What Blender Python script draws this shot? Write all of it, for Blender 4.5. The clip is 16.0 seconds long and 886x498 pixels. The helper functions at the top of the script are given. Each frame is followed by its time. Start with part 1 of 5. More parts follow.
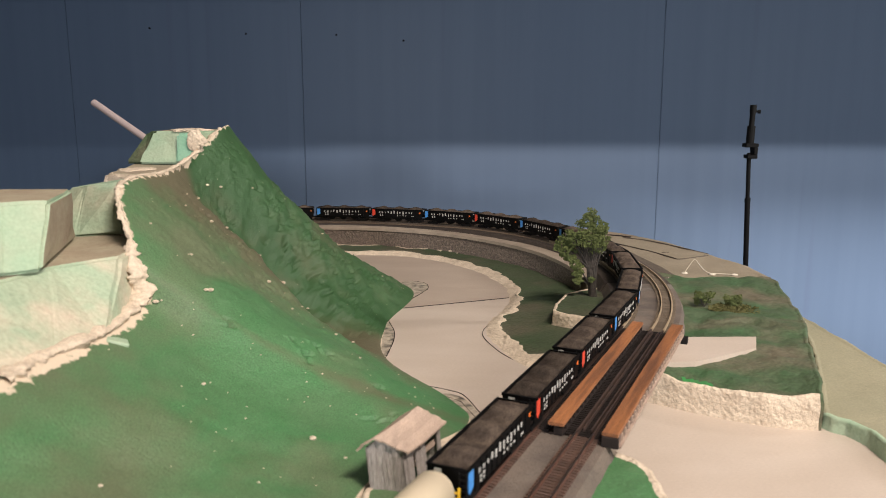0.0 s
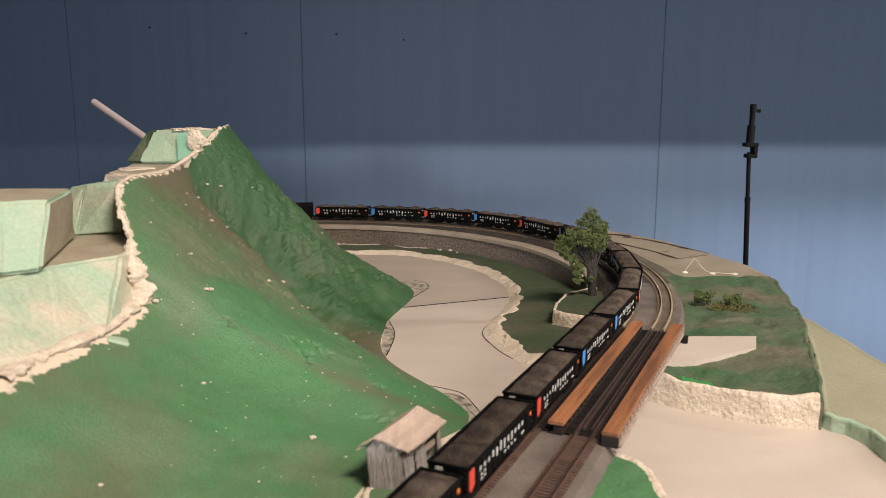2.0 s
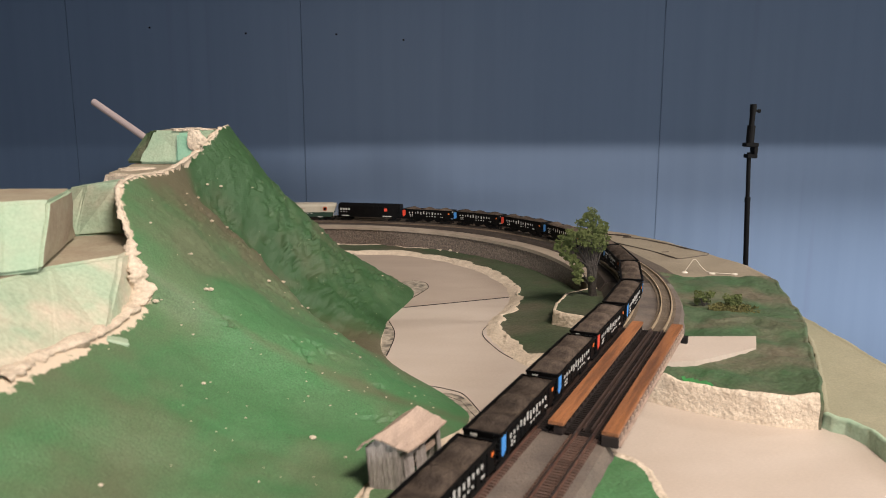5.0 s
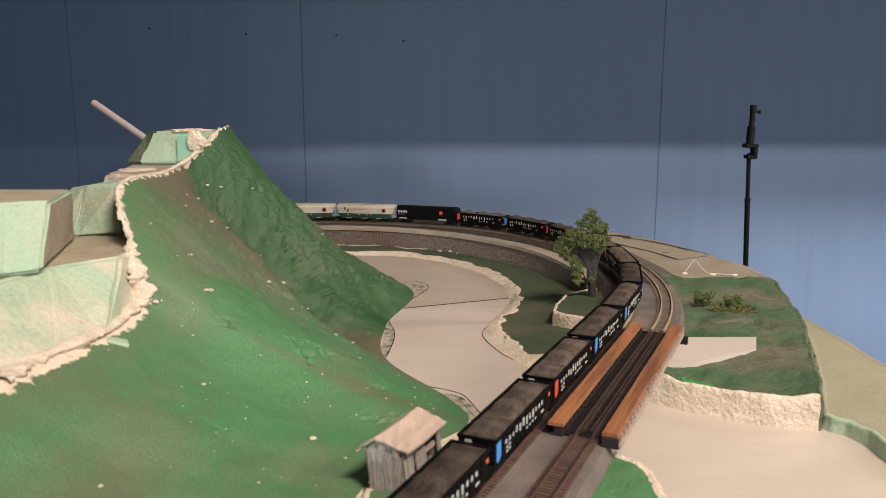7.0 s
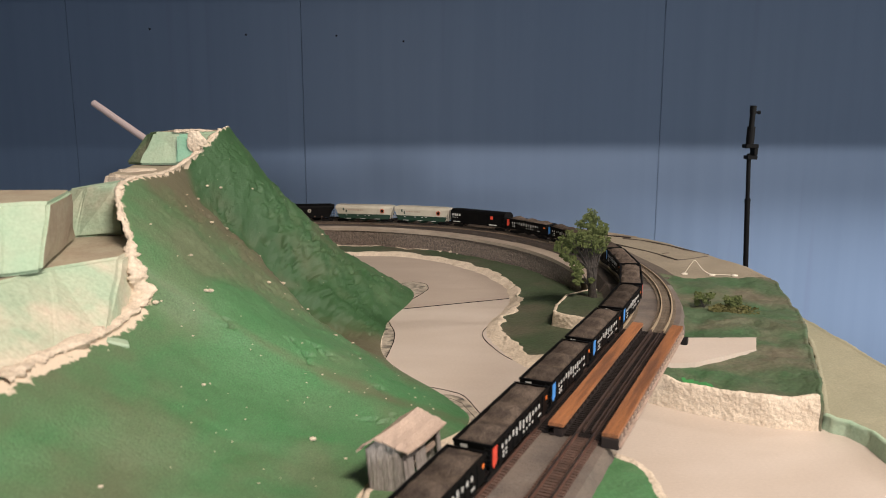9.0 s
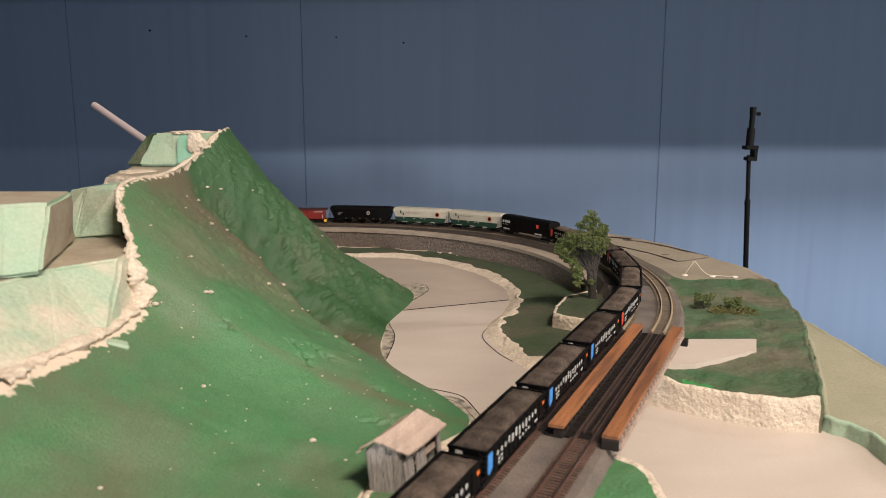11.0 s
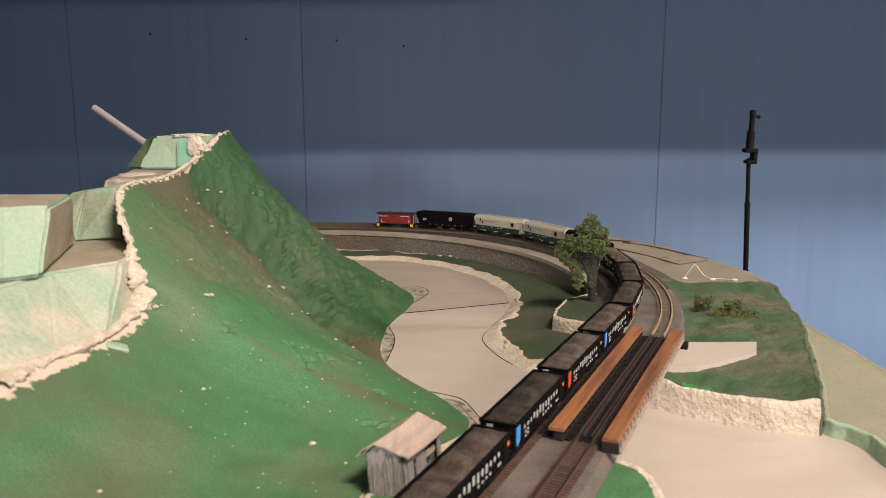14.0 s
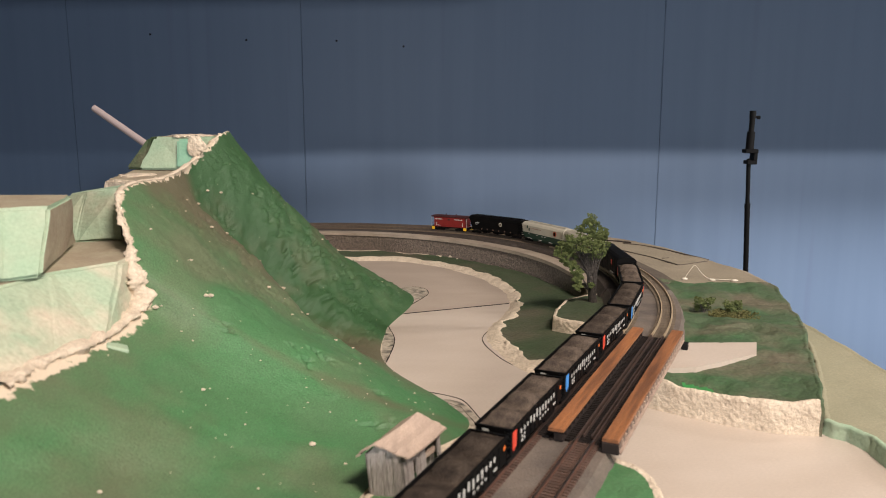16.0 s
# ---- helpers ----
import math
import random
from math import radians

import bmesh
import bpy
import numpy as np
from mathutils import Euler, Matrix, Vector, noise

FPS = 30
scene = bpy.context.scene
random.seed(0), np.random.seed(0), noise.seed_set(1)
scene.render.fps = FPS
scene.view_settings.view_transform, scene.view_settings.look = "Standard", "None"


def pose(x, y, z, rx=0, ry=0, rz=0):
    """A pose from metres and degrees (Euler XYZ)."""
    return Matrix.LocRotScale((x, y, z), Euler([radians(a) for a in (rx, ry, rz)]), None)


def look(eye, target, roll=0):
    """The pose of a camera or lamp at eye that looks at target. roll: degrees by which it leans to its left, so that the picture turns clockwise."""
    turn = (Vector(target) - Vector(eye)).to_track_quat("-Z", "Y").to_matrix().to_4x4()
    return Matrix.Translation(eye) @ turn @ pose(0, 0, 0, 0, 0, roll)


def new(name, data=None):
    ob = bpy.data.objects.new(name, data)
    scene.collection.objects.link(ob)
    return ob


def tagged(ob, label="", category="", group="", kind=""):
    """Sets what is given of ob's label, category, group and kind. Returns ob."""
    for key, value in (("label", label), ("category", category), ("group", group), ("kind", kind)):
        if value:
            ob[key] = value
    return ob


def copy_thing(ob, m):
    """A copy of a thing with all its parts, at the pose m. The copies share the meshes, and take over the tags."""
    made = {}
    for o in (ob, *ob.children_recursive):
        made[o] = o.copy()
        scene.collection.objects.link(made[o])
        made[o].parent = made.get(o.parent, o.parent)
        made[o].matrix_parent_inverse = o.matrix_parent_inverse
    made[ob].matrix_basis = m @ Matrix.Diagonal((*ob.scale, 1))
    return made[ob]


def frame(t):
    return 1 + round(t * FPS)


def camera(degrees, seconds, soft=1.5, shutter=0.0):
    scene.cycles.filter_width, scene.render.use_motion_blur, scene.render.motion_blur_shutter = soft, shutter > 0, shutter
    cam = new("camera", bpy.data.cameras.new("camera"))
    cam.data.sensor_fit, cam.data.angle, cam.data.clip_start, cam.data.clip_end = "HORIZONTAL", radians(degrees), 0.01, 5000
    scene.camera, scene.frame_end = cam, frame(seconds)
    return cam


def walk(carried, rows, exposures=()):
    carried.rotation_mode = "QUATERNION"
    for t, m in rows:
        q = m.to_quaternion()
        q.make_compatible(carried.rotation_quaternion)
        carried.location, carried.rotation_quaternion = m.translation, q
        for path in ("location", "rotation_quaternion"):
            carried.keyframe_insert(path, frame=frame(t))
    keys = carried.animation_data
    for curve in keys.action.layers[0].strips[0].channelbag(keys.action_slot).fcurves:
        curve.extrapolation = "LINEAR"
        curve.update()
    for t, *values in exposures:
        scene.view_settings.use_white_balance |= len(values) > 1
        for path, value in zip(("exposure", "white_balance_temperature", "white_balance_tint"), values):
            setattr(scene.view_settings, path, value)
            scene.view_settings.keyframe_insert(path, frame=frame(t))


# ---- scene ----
# The camera stands on the layout's edge and is tipped up a little during the clip.
cam = camera(59.55, 16.0, soft=0.55)
cam.data.dof.use_dof, cam.data.dof.focus_distance, cam.data.dof.aperture_fstop = True, 0.8, 17.0
TILTS = ((0, 10.18), (0.5, 10.22), (1.0, 10.23), (3.0, 10.23), (4.0, 10.24), (6.5, 10.17), (8.5, 10.14), (9.0, 10.125),
         (11.5, 10.01), (12.0, 10.0), (12.5, 9.93), (13.0, 9.9), (13.5, 9.85), (14.0, 9.805), (14.5, 9.785), (16.0, 9.765))
walk(cam, [(t, pose(0, 0, 0.168, 90 - tilt)) for t, tilt in TILTS], exposures=[(0, 0.0), (16, 0.0)])

# ---- light ----
world = bpy.data.worlds.new("world")
scene.world = world
world.use_nodes = True
world.node_tree.nodes["Background"].inputs[0].default_value = (0.55, 0.6, 0.7, 1)
world.node_tree.nodes["Background"].inputs[1].default_value = 0.02


def lamp(name, eye, target, size, size_y, watts, colour):
    data = bpy.data.lights.new(name, "AREA")
    data.shape, data.size, data.size_y, data.energy, data.color = "RECTANGLE", size, size_y, watts, colour
    ob = new(name, data)
    ob.matrix_world = look(eye, target)
    return ob


# A shaded tube over the near side of the layout (an added valance cuts its light off the upper wall), the dim room
# behind the camera, and added lamps that fill the wall.
lamp("unseen_top_lamp", (0.52, -0.35, 1.306), (0.25, 0.9, -0.1), 0.5, 0.016, 36, (1.0, 0.88, 0.78))
# Added helper without a known source: lifts the right of the wall.
lamp("unseen_top_lamp", (1.7, -0.35, 1.306), (1.3, 2.6, -0.2), 0.5, 0.016, 16, (1.0, 0.93, 0.86))
# Added unseen lamp, turned off the layout, to brighten the wall's lower right.
lamp("wall_fill", (1.9, 0.9, 0.82), (1.6, 2.63, -0.5), 0.5, 0.014, 58, (1.0, 0.95, 0.9))
lamp("unseen_room_lamp", (-0.32, -2.2, 0.33), (0.5, 2.6, 0.2), 0.32, 0.16, 31, (0.95, 0.97, 1.0))
# Added fill from the right for the upper wall, no such lamp known.
lamp("unseen_room_lamp", (2.3, -0.6, 0.5), (1.5, 2.6, 0.3), 0.5, 0.3, 9, (0.95, 0.97, 1.0))


# ---- materials ----
def mat(name, colour, rough=0.6, metal=0.0, second=None, scale=40.0, amount=0.5, grain=0.0, bump=0.0, bump_scale=200.0,
        spec=0.5, random_tint=0.0, stretch=(1, 1, 1), emit=0.0, stain=None, stain_scale=8.0, stain_at=0.55):
    m = bpy.data.materials.new(name)
    m.use_nodes = True
    nt = m.node_tree
    n, link = nt.nodes, nt.links.new
    b = n["Principled BSDF"]
    b.inputs["Roughness"].default_value, b.inputs["Metallic"].default_value = rough, metal
    b.inputs["Specular IOR Level"].default_value = spec
    co = n.new("ShaderNodeTexCoord")
    mp = n.new("ShaderNodeMapping")
    mp.inputs["Scale"].default_value = stretch
    link(co.outputs["Object"], mp.inputs[0])
    base = n.new("ShaderNodeRGB")
    base.outputs[0].default_value = (*colour, 1)
    out = base.outputs[0]

    def mixed(a, col, fac, mode="MIX"):
        mx = n.new("ShaderNodeMix")
        mx.data_type, mx.blend_type = "RGBA", mode
        link(a, mx.inputs[6])
        if isinstance(col, tuple):
            mx.inputs[7].default_value = (*col, 1)
        else:
            link(col, mx.inputs[7])
        if isinstance(fac, float):
            mx.inputs[0].default_value = fac
        else:
            link(fac, mx.inputs[0])
        return mx.outputs[2]

    def noise_fac(sc, lo, hi, detail=5.0):
        t = n.new("ShaderNodeTexNoise")
        t.inputs["Scale"].default_value, t.inputs["Detail"].default_value = sc, detail
        link(mp.outputs[0], t.inputs["Vector"])
        r = n.new("ShaderNodeMapRange")
        r.inputs[1].default_value, r.inputs[2].default_value = lo, hi
        link(t.outputs[0], r.inputs[0])
        return t, r.outputs[0]

    if second:
        _, f = noise_fac(scale, 0.5 - amount * 0.3, 0.5 + amount * 0.3)
        out = mixed(out, second, f)
    if stain:
        _, f = noise_fac(stain_scale, stain_at, stain_at + 0.18)
        out = mixed(out, stain, f)
    if grain:
        t, f = noise_fac(bump_scale * 1.7, 0.3, 0.7, 3.0)
        r = n.new("ShaderNodeMapRange")
        r.inputs[3].default_value, r.inputs[4].default_value = 1 - grain, 1 + grain
        link(f, r.inputs[0])
        c = n.new("ShaderNodeCombineColor")
        for i in range(3):
            link(r.outputs[0], c.inputs[i])
        out = mixed(out, c.outputs[0], 1.0, "MULTIPLY")
    if random_tint:
        oi = n.new("ShaderNodeObjectInfo")
        r = n.new("ShaderNodeMapRange")
        r.inputs[3].default_value, r.inputs[4].default_value = 1 - random_tint, 1 + random_tint
        link(oi.outputs["Random"], r.inputs[0])
        c = n.new("ShaderNodeCombineColor")
        for i in range(3):
            link(r.outputs[0], c.inputs[i])
        out = mixed(out, c.outputs[0], 1.0, "MULTIPLY")
    link(out, b.inputs["Base Color"])
    if bump:
        t, _ = noise_fac(bump_scale, 0, 1)
        bp = n.new("ShaderNodeBump")
        bp.inputs["Strength"].default_value, bp.inputs["Distance"].default_value = bump, 0.002
        link(t.outputs[0], bp.inputs["Height"])
        link(bp.outputs[0], b.inputs["Normal"])
    if emit:
        b.inputs["Emission Color"].default_value, b.inputs["Emission Strength"].default_value = (*colour, 1), emit
    return m


M = {
    "wall": mat("blue_wall_paint", (0.169, 0.243, 0.380), 0.5, second=(0.158, 0.229, 0.362), scale=3, bump=0.05, bump_scale=60,
                stain=(0.150, 0.205, 0.335), stain_scale=4.5, stain_at=0.62, stretch=(7, 1, 0.22)),
    "room": mat("grey_room_paint", (0.14, 0.14, 0.14), 0.8, second=(0.12, 0.12, 0.12), scale=4),
    "concrete": mat("concrete", (0.25, 0.24, 0.23), 0.8, second=(0.2, 0.2, 0.19), scale=5, bump=0.2, bump_scale=80),
    "board": mat("cream_painted_board", (0.51, 0.43, 0.365), 0.45, second=(0.475, 0.395, 0.33), scale=14, bump=0.08, bump_scale=260, grain=0.05,
                 stain=(0.445, 0.365, 0.30), stain_scale=9, stain_at=0.6, stretch=(1, 2.2, 1)),
    "board_far": mat("dusty_brown_board", (0.41, 0.335, 0.275), 0.5, second=(0.375, 0.30, 0.245), scale=14, bump=0.08, bump_scale=260, grain=0.06, stain=(0.345, 0.27, 0.215), stain_scale=9,
                     stain_at=0.58, stretch=(1, 2.2, 1)),
    "green": mat("green_painted_plaster", (0.034, 0.085, 0.030), 0.75, second=(0.060, 0.078, 0.040), scale=22, amount=0.8, grain=0.25, bump=0.55,
                 bump_scale=260, stain=(0.105, 0.092, 0.058), stain_scale=17, stain_at=0.44),
    "hill": mat("green_hill_paint", (0.046, 0.165, 0.056), 0.6, second=(0.078, 0.155, 0.070), scale=24, amount=1.0, grain=0.3, bump=0.35,
                bump_scale=760, stain=(0.112, 0.140, 0.075), stain_scale=11, stain_at=0.48),
    "near_green": mat("green_plaster_paint", (0.046, 0.165, 0.056), 0.6, second=(0.078, 0.155, 0.070), scale=24, amount=1.0, grain=0.16, bump=0.4,
                      bump_scale=420, stain=(0.112, 0.140, 0.075), stain_scale=11, stain_at=0.5),
    "bright": mat("bright_green_paint", (0.03, 0.22, 0.05), 0.6, second=(0.04, 0.16, 0.05), scale=60, bump=0.4, bump_scale=250),
    "plaster": mat("raw_cream_plaster", (0.66, 0.55, 0.43), 0.8, second=(0.52, 0.42, 0.32), scale=90, amount=0.8, grain=0.15, bump=1.0, bump_scale=330),
    "foam": mat("pale_green_foam", (0.29, 0.40, 0.275), 0.7, second=(0.35, 0.415, 0.295), scale=45, grain=0.08, bump=0.35, bump_scale=320,
                stain=(0.46, 0.46, 0.35), stain_scale=28, stain_at=0.6),
    "smeared": mat("plaster_smeared_foam", (0.31, 0.40, 0.28), 0.75, second=(0.38, 0.41, 0.295), scale=30, grain=0.1, bump=0.5, bump_scale=260,
                   stain=(0.54, 0.45, 0.35), stain_scale=22, stain_at=0.48),
    "mint": mat("fresh_mint_foam", (0.22, 0.42, 0.29), 0.65, second=(0.27, 0.44, 0.32), scale=60, grain=0.06, bump=0.2, bump_scale=320),
    "pocket": mat("glue_smeared_gap", (0.20, 0.17, 0.135), 0.5, second=(0.50, 0.43, 0.34), scale=160, amount=0.5, bump=0.8, bump_scale=300, stain=(0.03, 0.028, 0.024), stain_scale=110, stain_at=0.52),
    "soil": mat("dark_brown_paint", (0.075, 0.057, 0.044), 0.85, second=(0.11, 0.085, 0.063), scale=60, grain=0.2, bump=0.4, bump_scale=500),
    "ledge": mat("brown_painted_foam", (0.30, 0.24, 0.17), 0.75, second=(0.36, 0.31, 0.22), scale=50, grain=0.1, bump=0.4, bump_scale=260),
    "tan": mat("tan_painted_foam", (0.26, 0.215, 0.155), 0.75, second=(0.205, 0.168, 0.12), scale=22, amount=0.8, grain=0.18, bump=0.4, bump_scale=400, stain=(0.15, 0.12, 0.088), stain_scale=14, stain_at=0.6),
    "olive": mat("olive_painted_foam", (0.28, 0.255, 0.17), 0.75, second=(0.24, 0.225, 0.15), scale=18, grain=0.12, bump=0.25, bump_scale=400),
    "roadbed": mat("grey_roadbed", (0.150, 0.118, 0.096), 0.85, second=(0.085, 0.068, 0.058), scale=40, grain=0.25, bump=0.5, bump_scale=700,
                   stain=(0.19, 0.17, 0.15), stain_scale=25, stain_at=0.58),
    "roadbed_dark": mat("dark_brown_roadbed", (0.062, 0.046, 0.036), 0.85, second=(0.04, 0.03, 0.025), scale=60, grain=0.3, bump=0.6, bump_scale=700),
    "stone": mat("dark_stone_wall", (0.23, 0.18, 0.145), 0.85, second=(0.10, 0.077, 0.064), scale=420, amount=0.6, grain=0.4, bump=1.0, bump_scale=650),
    "cap": mat("cream_wall_cap", (0.37, 0.30, 0.235), 0.8, second=(0.29, 0.235, 0.185), scale=40, grain=0.1, bump=0.3, bump_scale=300),
    # Far ties: the light caught by their ends is put into a paler brown.
    "tie_lit": mat("lit_brown_tie", (0.20, 0.145, 0.10), 0.8, second=(0.14, 0.10, 0.07), scale=300),
    "tie": mat("brown_tie", (0.115, 0.064, 0.046), 0.75, second=(0.08, 0.047, 0.036), scale=300, random_tint=0.25),
    "tie_dark": mat("dark_bridge_tie", (0.016, 0.012, 0.011), 0.75, spec=0.2, random_tint=0.3),
    "tie_tan": mat("dusty_tan_tie", (0.17, 0.13, 0.092), 0.8, second=(0.12, 0.092, 0.066), scale=300, random_tint=0.2),
    "rail": mat("rusty_rail", (0.11, 0.05, 0.032), 0.5, second=(0.075, 0.036, 0.026), scale=150),
    "rail_tan": mat("dusty_tan_rail", (0.38, 0.29, 0.19), 0.55, second=(0.27, 0.2, 0.13), scale=90),
    "rail_far": mat("brown_rail", (0.10, 0.075, 0.055), 0.55, second=(0.07, 0.05, 0.04), scale=90),
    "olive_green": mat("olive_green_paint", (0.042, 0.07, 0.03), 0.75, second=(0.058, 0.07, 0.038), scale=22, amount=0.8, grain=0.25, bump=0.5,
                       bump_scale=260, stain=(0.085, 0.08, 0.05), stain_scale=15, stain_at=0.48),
    "rail_dark": mat("dark_rail", (0.062, 0.038, 0.03), 0.45, second=(0.04, 0.026, 0.022), scale=120),
    "steel": mat("worn_rail_top", (0.33, 0.27, 0.24), 0.35, 1.0),
    "plank": mat("stained_orange_wood", (0.34, 0.135, 0.05), 0.55, stain=(0.10, 0.042, 0.022), stain_scale=24, stain_at=0.55, random_tint=0.22, second=(0.16, 0.062, 0.027), scale=60, amount=0.7, grain=0.2, bump=0.35, bump_scale=300,
                 stretch=(6, 0.5, 6)),
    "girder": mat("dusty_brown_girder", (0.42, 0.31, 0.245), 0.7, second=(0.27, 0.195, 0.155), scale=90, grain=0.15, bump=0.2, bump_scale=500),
    # The outer web is darker than its ribs, which sets them off.
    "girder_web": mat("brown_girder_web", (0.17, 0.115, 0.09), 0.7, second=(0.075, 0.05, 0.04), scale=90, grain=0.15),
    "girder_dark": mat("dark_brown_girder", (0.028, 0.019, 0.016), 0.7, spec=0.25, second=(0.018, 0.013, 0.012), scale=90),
    "barn": mat("weathered_grey_wood", (0.41, 0.36, 0.335), 0.85, second=(0.27, 0.235, 0.215), scale=150, amount=0.9, grain=0.3, bump=0.6, bump_scale=500, stretch=(3, 3, 0.3),
                random_tint=0.12),
    "barn_roof": mat("weathered_tan_roof", (0.47, 0.35, 0.275), 0.85, second=(0.35, 0.262, 0.21), scale=90, amount=0.9, grain=0.12, bump=0.3, bump_scale=450, stretch=(3, 0.4, 3),
                     random_tint=0.1),
    "dark_wood": mat("dark_brown_wood", (0.07, 0.035, 0.022), 0.8, second=(0.04, 0.02, 0.015), scale=200),
    "black": mat("black_car_paint", (0.003, 0.003, 0.0034), 0.55, spec=0.09, second=(0.005, 0.0046, 0.0046), scale=120, grain=0.1),
    "underframe": mat("black_plastic", (0.006, 0.0055, 0.0055), 0.6, spec=0.2),
    "coal": mat("coal_load", (0.108, 0.082, 0.064), 0.9, spec=0.08, second=(0.046, 0.035, 0.029), scale=110, grain=0.4, bump=0.8, bump_scale=900, random_tint=0.45),
    "white": mat("white_lettering", (0.56, 0.55, 0.52), 0.5, second=(0.4, 0.39, 0.37), scale=400),
    "orange": mat("orange_marking", (0.75, 0.17, 0.03), 0.5),
    "blue": mat("blue_end_panel", (0.07, 0.30, 0.75), 0.45, second=(0.06, 0.26, 0.66), scale=300),
    "red": mat("red_end_panel", (0.72, 0.075, 0.04), 0.45, second=(0.62, 0.06, 0.035), scale=300),
    "cream": mat("cream_hopper_paint", (0.47, 0.43, 0.35), 0.5, second=(0.41, 0.375, 0.305), scale=80, grain=0.05),
    "dark_green": mat("dark_green_hopper_paint", (0.009, 0.040, 0.024), 0.5, second=(0.012, 0.034, 0.021), scale=80),
    "caboose": mat("red_caboose_paint", (0.21, 0.015, 0.013), 0.5, second=(0.17, 0.012, 0.011), scale=90),
    "maroon": mat("dark_roof_paint", (0.05, 0.012, 0.012), 0.6),
    "yellow": mat("yellow_paint", (0.80, 0.48, 0.03), 0.5),
    "tank": mat("white_tank_paint", (0.68, 0.57, 0.42), 0.5, second=(0.62, 0.52, 0.38), scale=60),
    "wheel": mat("brown_wheel", (0.04, 0.025, 0.02), 0.5, 0.4),
    "bark": mat("dark_grey_bark", (0.055, 0.045, 0.038), 0.9, second=(0.03, 0.025, 0.022), scale=300, bump=0.8, bump_scale=500),
    "leaf": mat("olive_green_leaf_flock", (0.058, 0.080, 0.019), 0.8, second=(0.110, 0.126, 0.036), scale=120, amount=0.9),
    "moss": mat("brown_green_moss", (0.085, 0.085, 0.02), 0.9, second=(0.12, 0.11, 0.04), scale=200),
    "russet": mat("russet_emblem", (0.33, 0.075, 0.03), 0.5),
    "glue": mat("dried_white_glue", (0.56, 0.50, 0.41), 0.35),
    "rod": mat("pale_pinkish_rod", (0.36, 0.29, 0.285), 0.4),
    "stand": mat("black_stand_plastic", (0.003, 0.003, 0.0035), 0.6, spec=0.12),
    "track_dark": mat("dark_brown_line", (0.075, 0.06, 0.048), 0.85, second=(0.1, 0.08, 0.06), scale=90),
}


def painted_over(m, attribute, colour, scale, reach, soft):
    """A second colour mixed over a material, where a mesh attribute and a noise together pass zero."""
    nt = m.node_tree
    n, link = nt.nodes, nt.links.new
    slot = n["Principled BSDF"].inputs["Base Color"]
    under = slot.links[0].from_socket
    at = n.new("ShaderNodeAttribute")
    at.attribute_name = attribute
    co = n.new("ShaderNodeTexCoord")
    no = n.new("ShaderNodeTexNoise")
    no.inputs["Scale"].default_value, no.inputs["Detail"].default_value = scale, 6.0
    link(co.outputs["Object"], no.inputs["Vector"])
    sp = n.new("ShaderNodeMath")
    sp.operation = "MULTIPLY_ADD"
    sp.inputs[1].default_value, sp.inputs[2].default_value = reach, -0.5 * reach
    link(no.outputs[0], sp.inputs[0])
    ad = n.new("ShaderNodeMath")
    link(sp.outputs[0], ad.inputs[0])
    link(at.outputs["Fac"], ad.inputs[1])
    rg = n.new("ShaderNodeMapRange")
    rg.inputs[1].default_value, rg.inputs[2].default_value = -soft, soft
    link(ad.outputs[0], rg.inputs[0])
    mx = n.new("ShaderNodeMix")
    mx.data_type = "RGBA"
    link(rg.outputs[0], mx.inputs[0])
    link(under, mx.inputs[6])
    mx.inputs[7].default_value = (*colour, 1)
    link(mx.outputs[2], slot)


# Brown overspray; on the far slope it also stands in for shade.
painted_over(M["hill"], "dust_and_shade", (0.108, 0.096, 0.056), 30, 1.9, 0.6)
# The far slope's shade, put into its colour as a darker green.
painted_over(M["hill"], "painted_shade", (0.025, 0.074, 0.022), 44, 2.2, 0.7)
painted_over(M["hill"], "bare", (0.62, 0.51, 0.39), 150, 3.4, 0.15)


# ---- shapes ----
def part(name, bm, material, parent=None, label="", smooth=False):
    me = bpy.data.meshes.new(name)
    bm.normal_update()
    bm.to_mesh(me)
    bm.free()
    for m in material if isinstance(material, (list, tuple)) else [material]:
        me.materials.append(m)
    if smooth:
        me.polygons.foreach_set("use_smooth", [True] * len(me.polygons))
    ob = new(name, me)
    ob.parent = parent
    return tagged(ob, label)


def empty(name, label, category, m=None, group="", kind=""):
    ob = new(name)
    ob.empty_display_size = 0.01
    if m is not None:
        ob.matrix_basis = m
    return tagged(ob, label, category, group, kind)


def box(bm, lo, hi, m=None, mi=0):
    c = [(a + b) / 2 for a, b in zip(lo, hi)]
    s = [abs(b - a) for a, b in zip(lo, hi)]
    mm = Matrix.Translation(c) @ Matrix.Diagonal((*s, 1))
    out = bmesh.ops.create_cube(bm, size=1, matrix=mm if m is None else m @ mm)
    for v in out["verts"]:
        for f in v.link_faces:
            f.material_index = mi
    return out["verts"]


def boxes(*items, bevel=0.0):
    bm = bmesh.new()
    for it in items:
        box(bm, *it)
    if bevel:
        bmesh.ops.bevel(bm, geom=bm.edges[:], offset=bevel, segments=1, affect="EDGES")
    return bm


def tube(bm, a, b, r1, r2=None, seg=10, mi=0):
    a, b = Vector(a), Vector(b)
    d = b - a
    m = Matrix.Translation((a + b) / 2) @ d.to_track_quat("Z", "Y").to_matrix().to_4x4()
    out = bmesh.ops.create_cone(bm, cap_ends=True, segments=seg, radius1=r1, radius2=r1 if r2 is None else r2, depth=d.length, matrix=m)
    for v in out["verts"]:
        for f in v.link_faces:
            f.material_index = mi


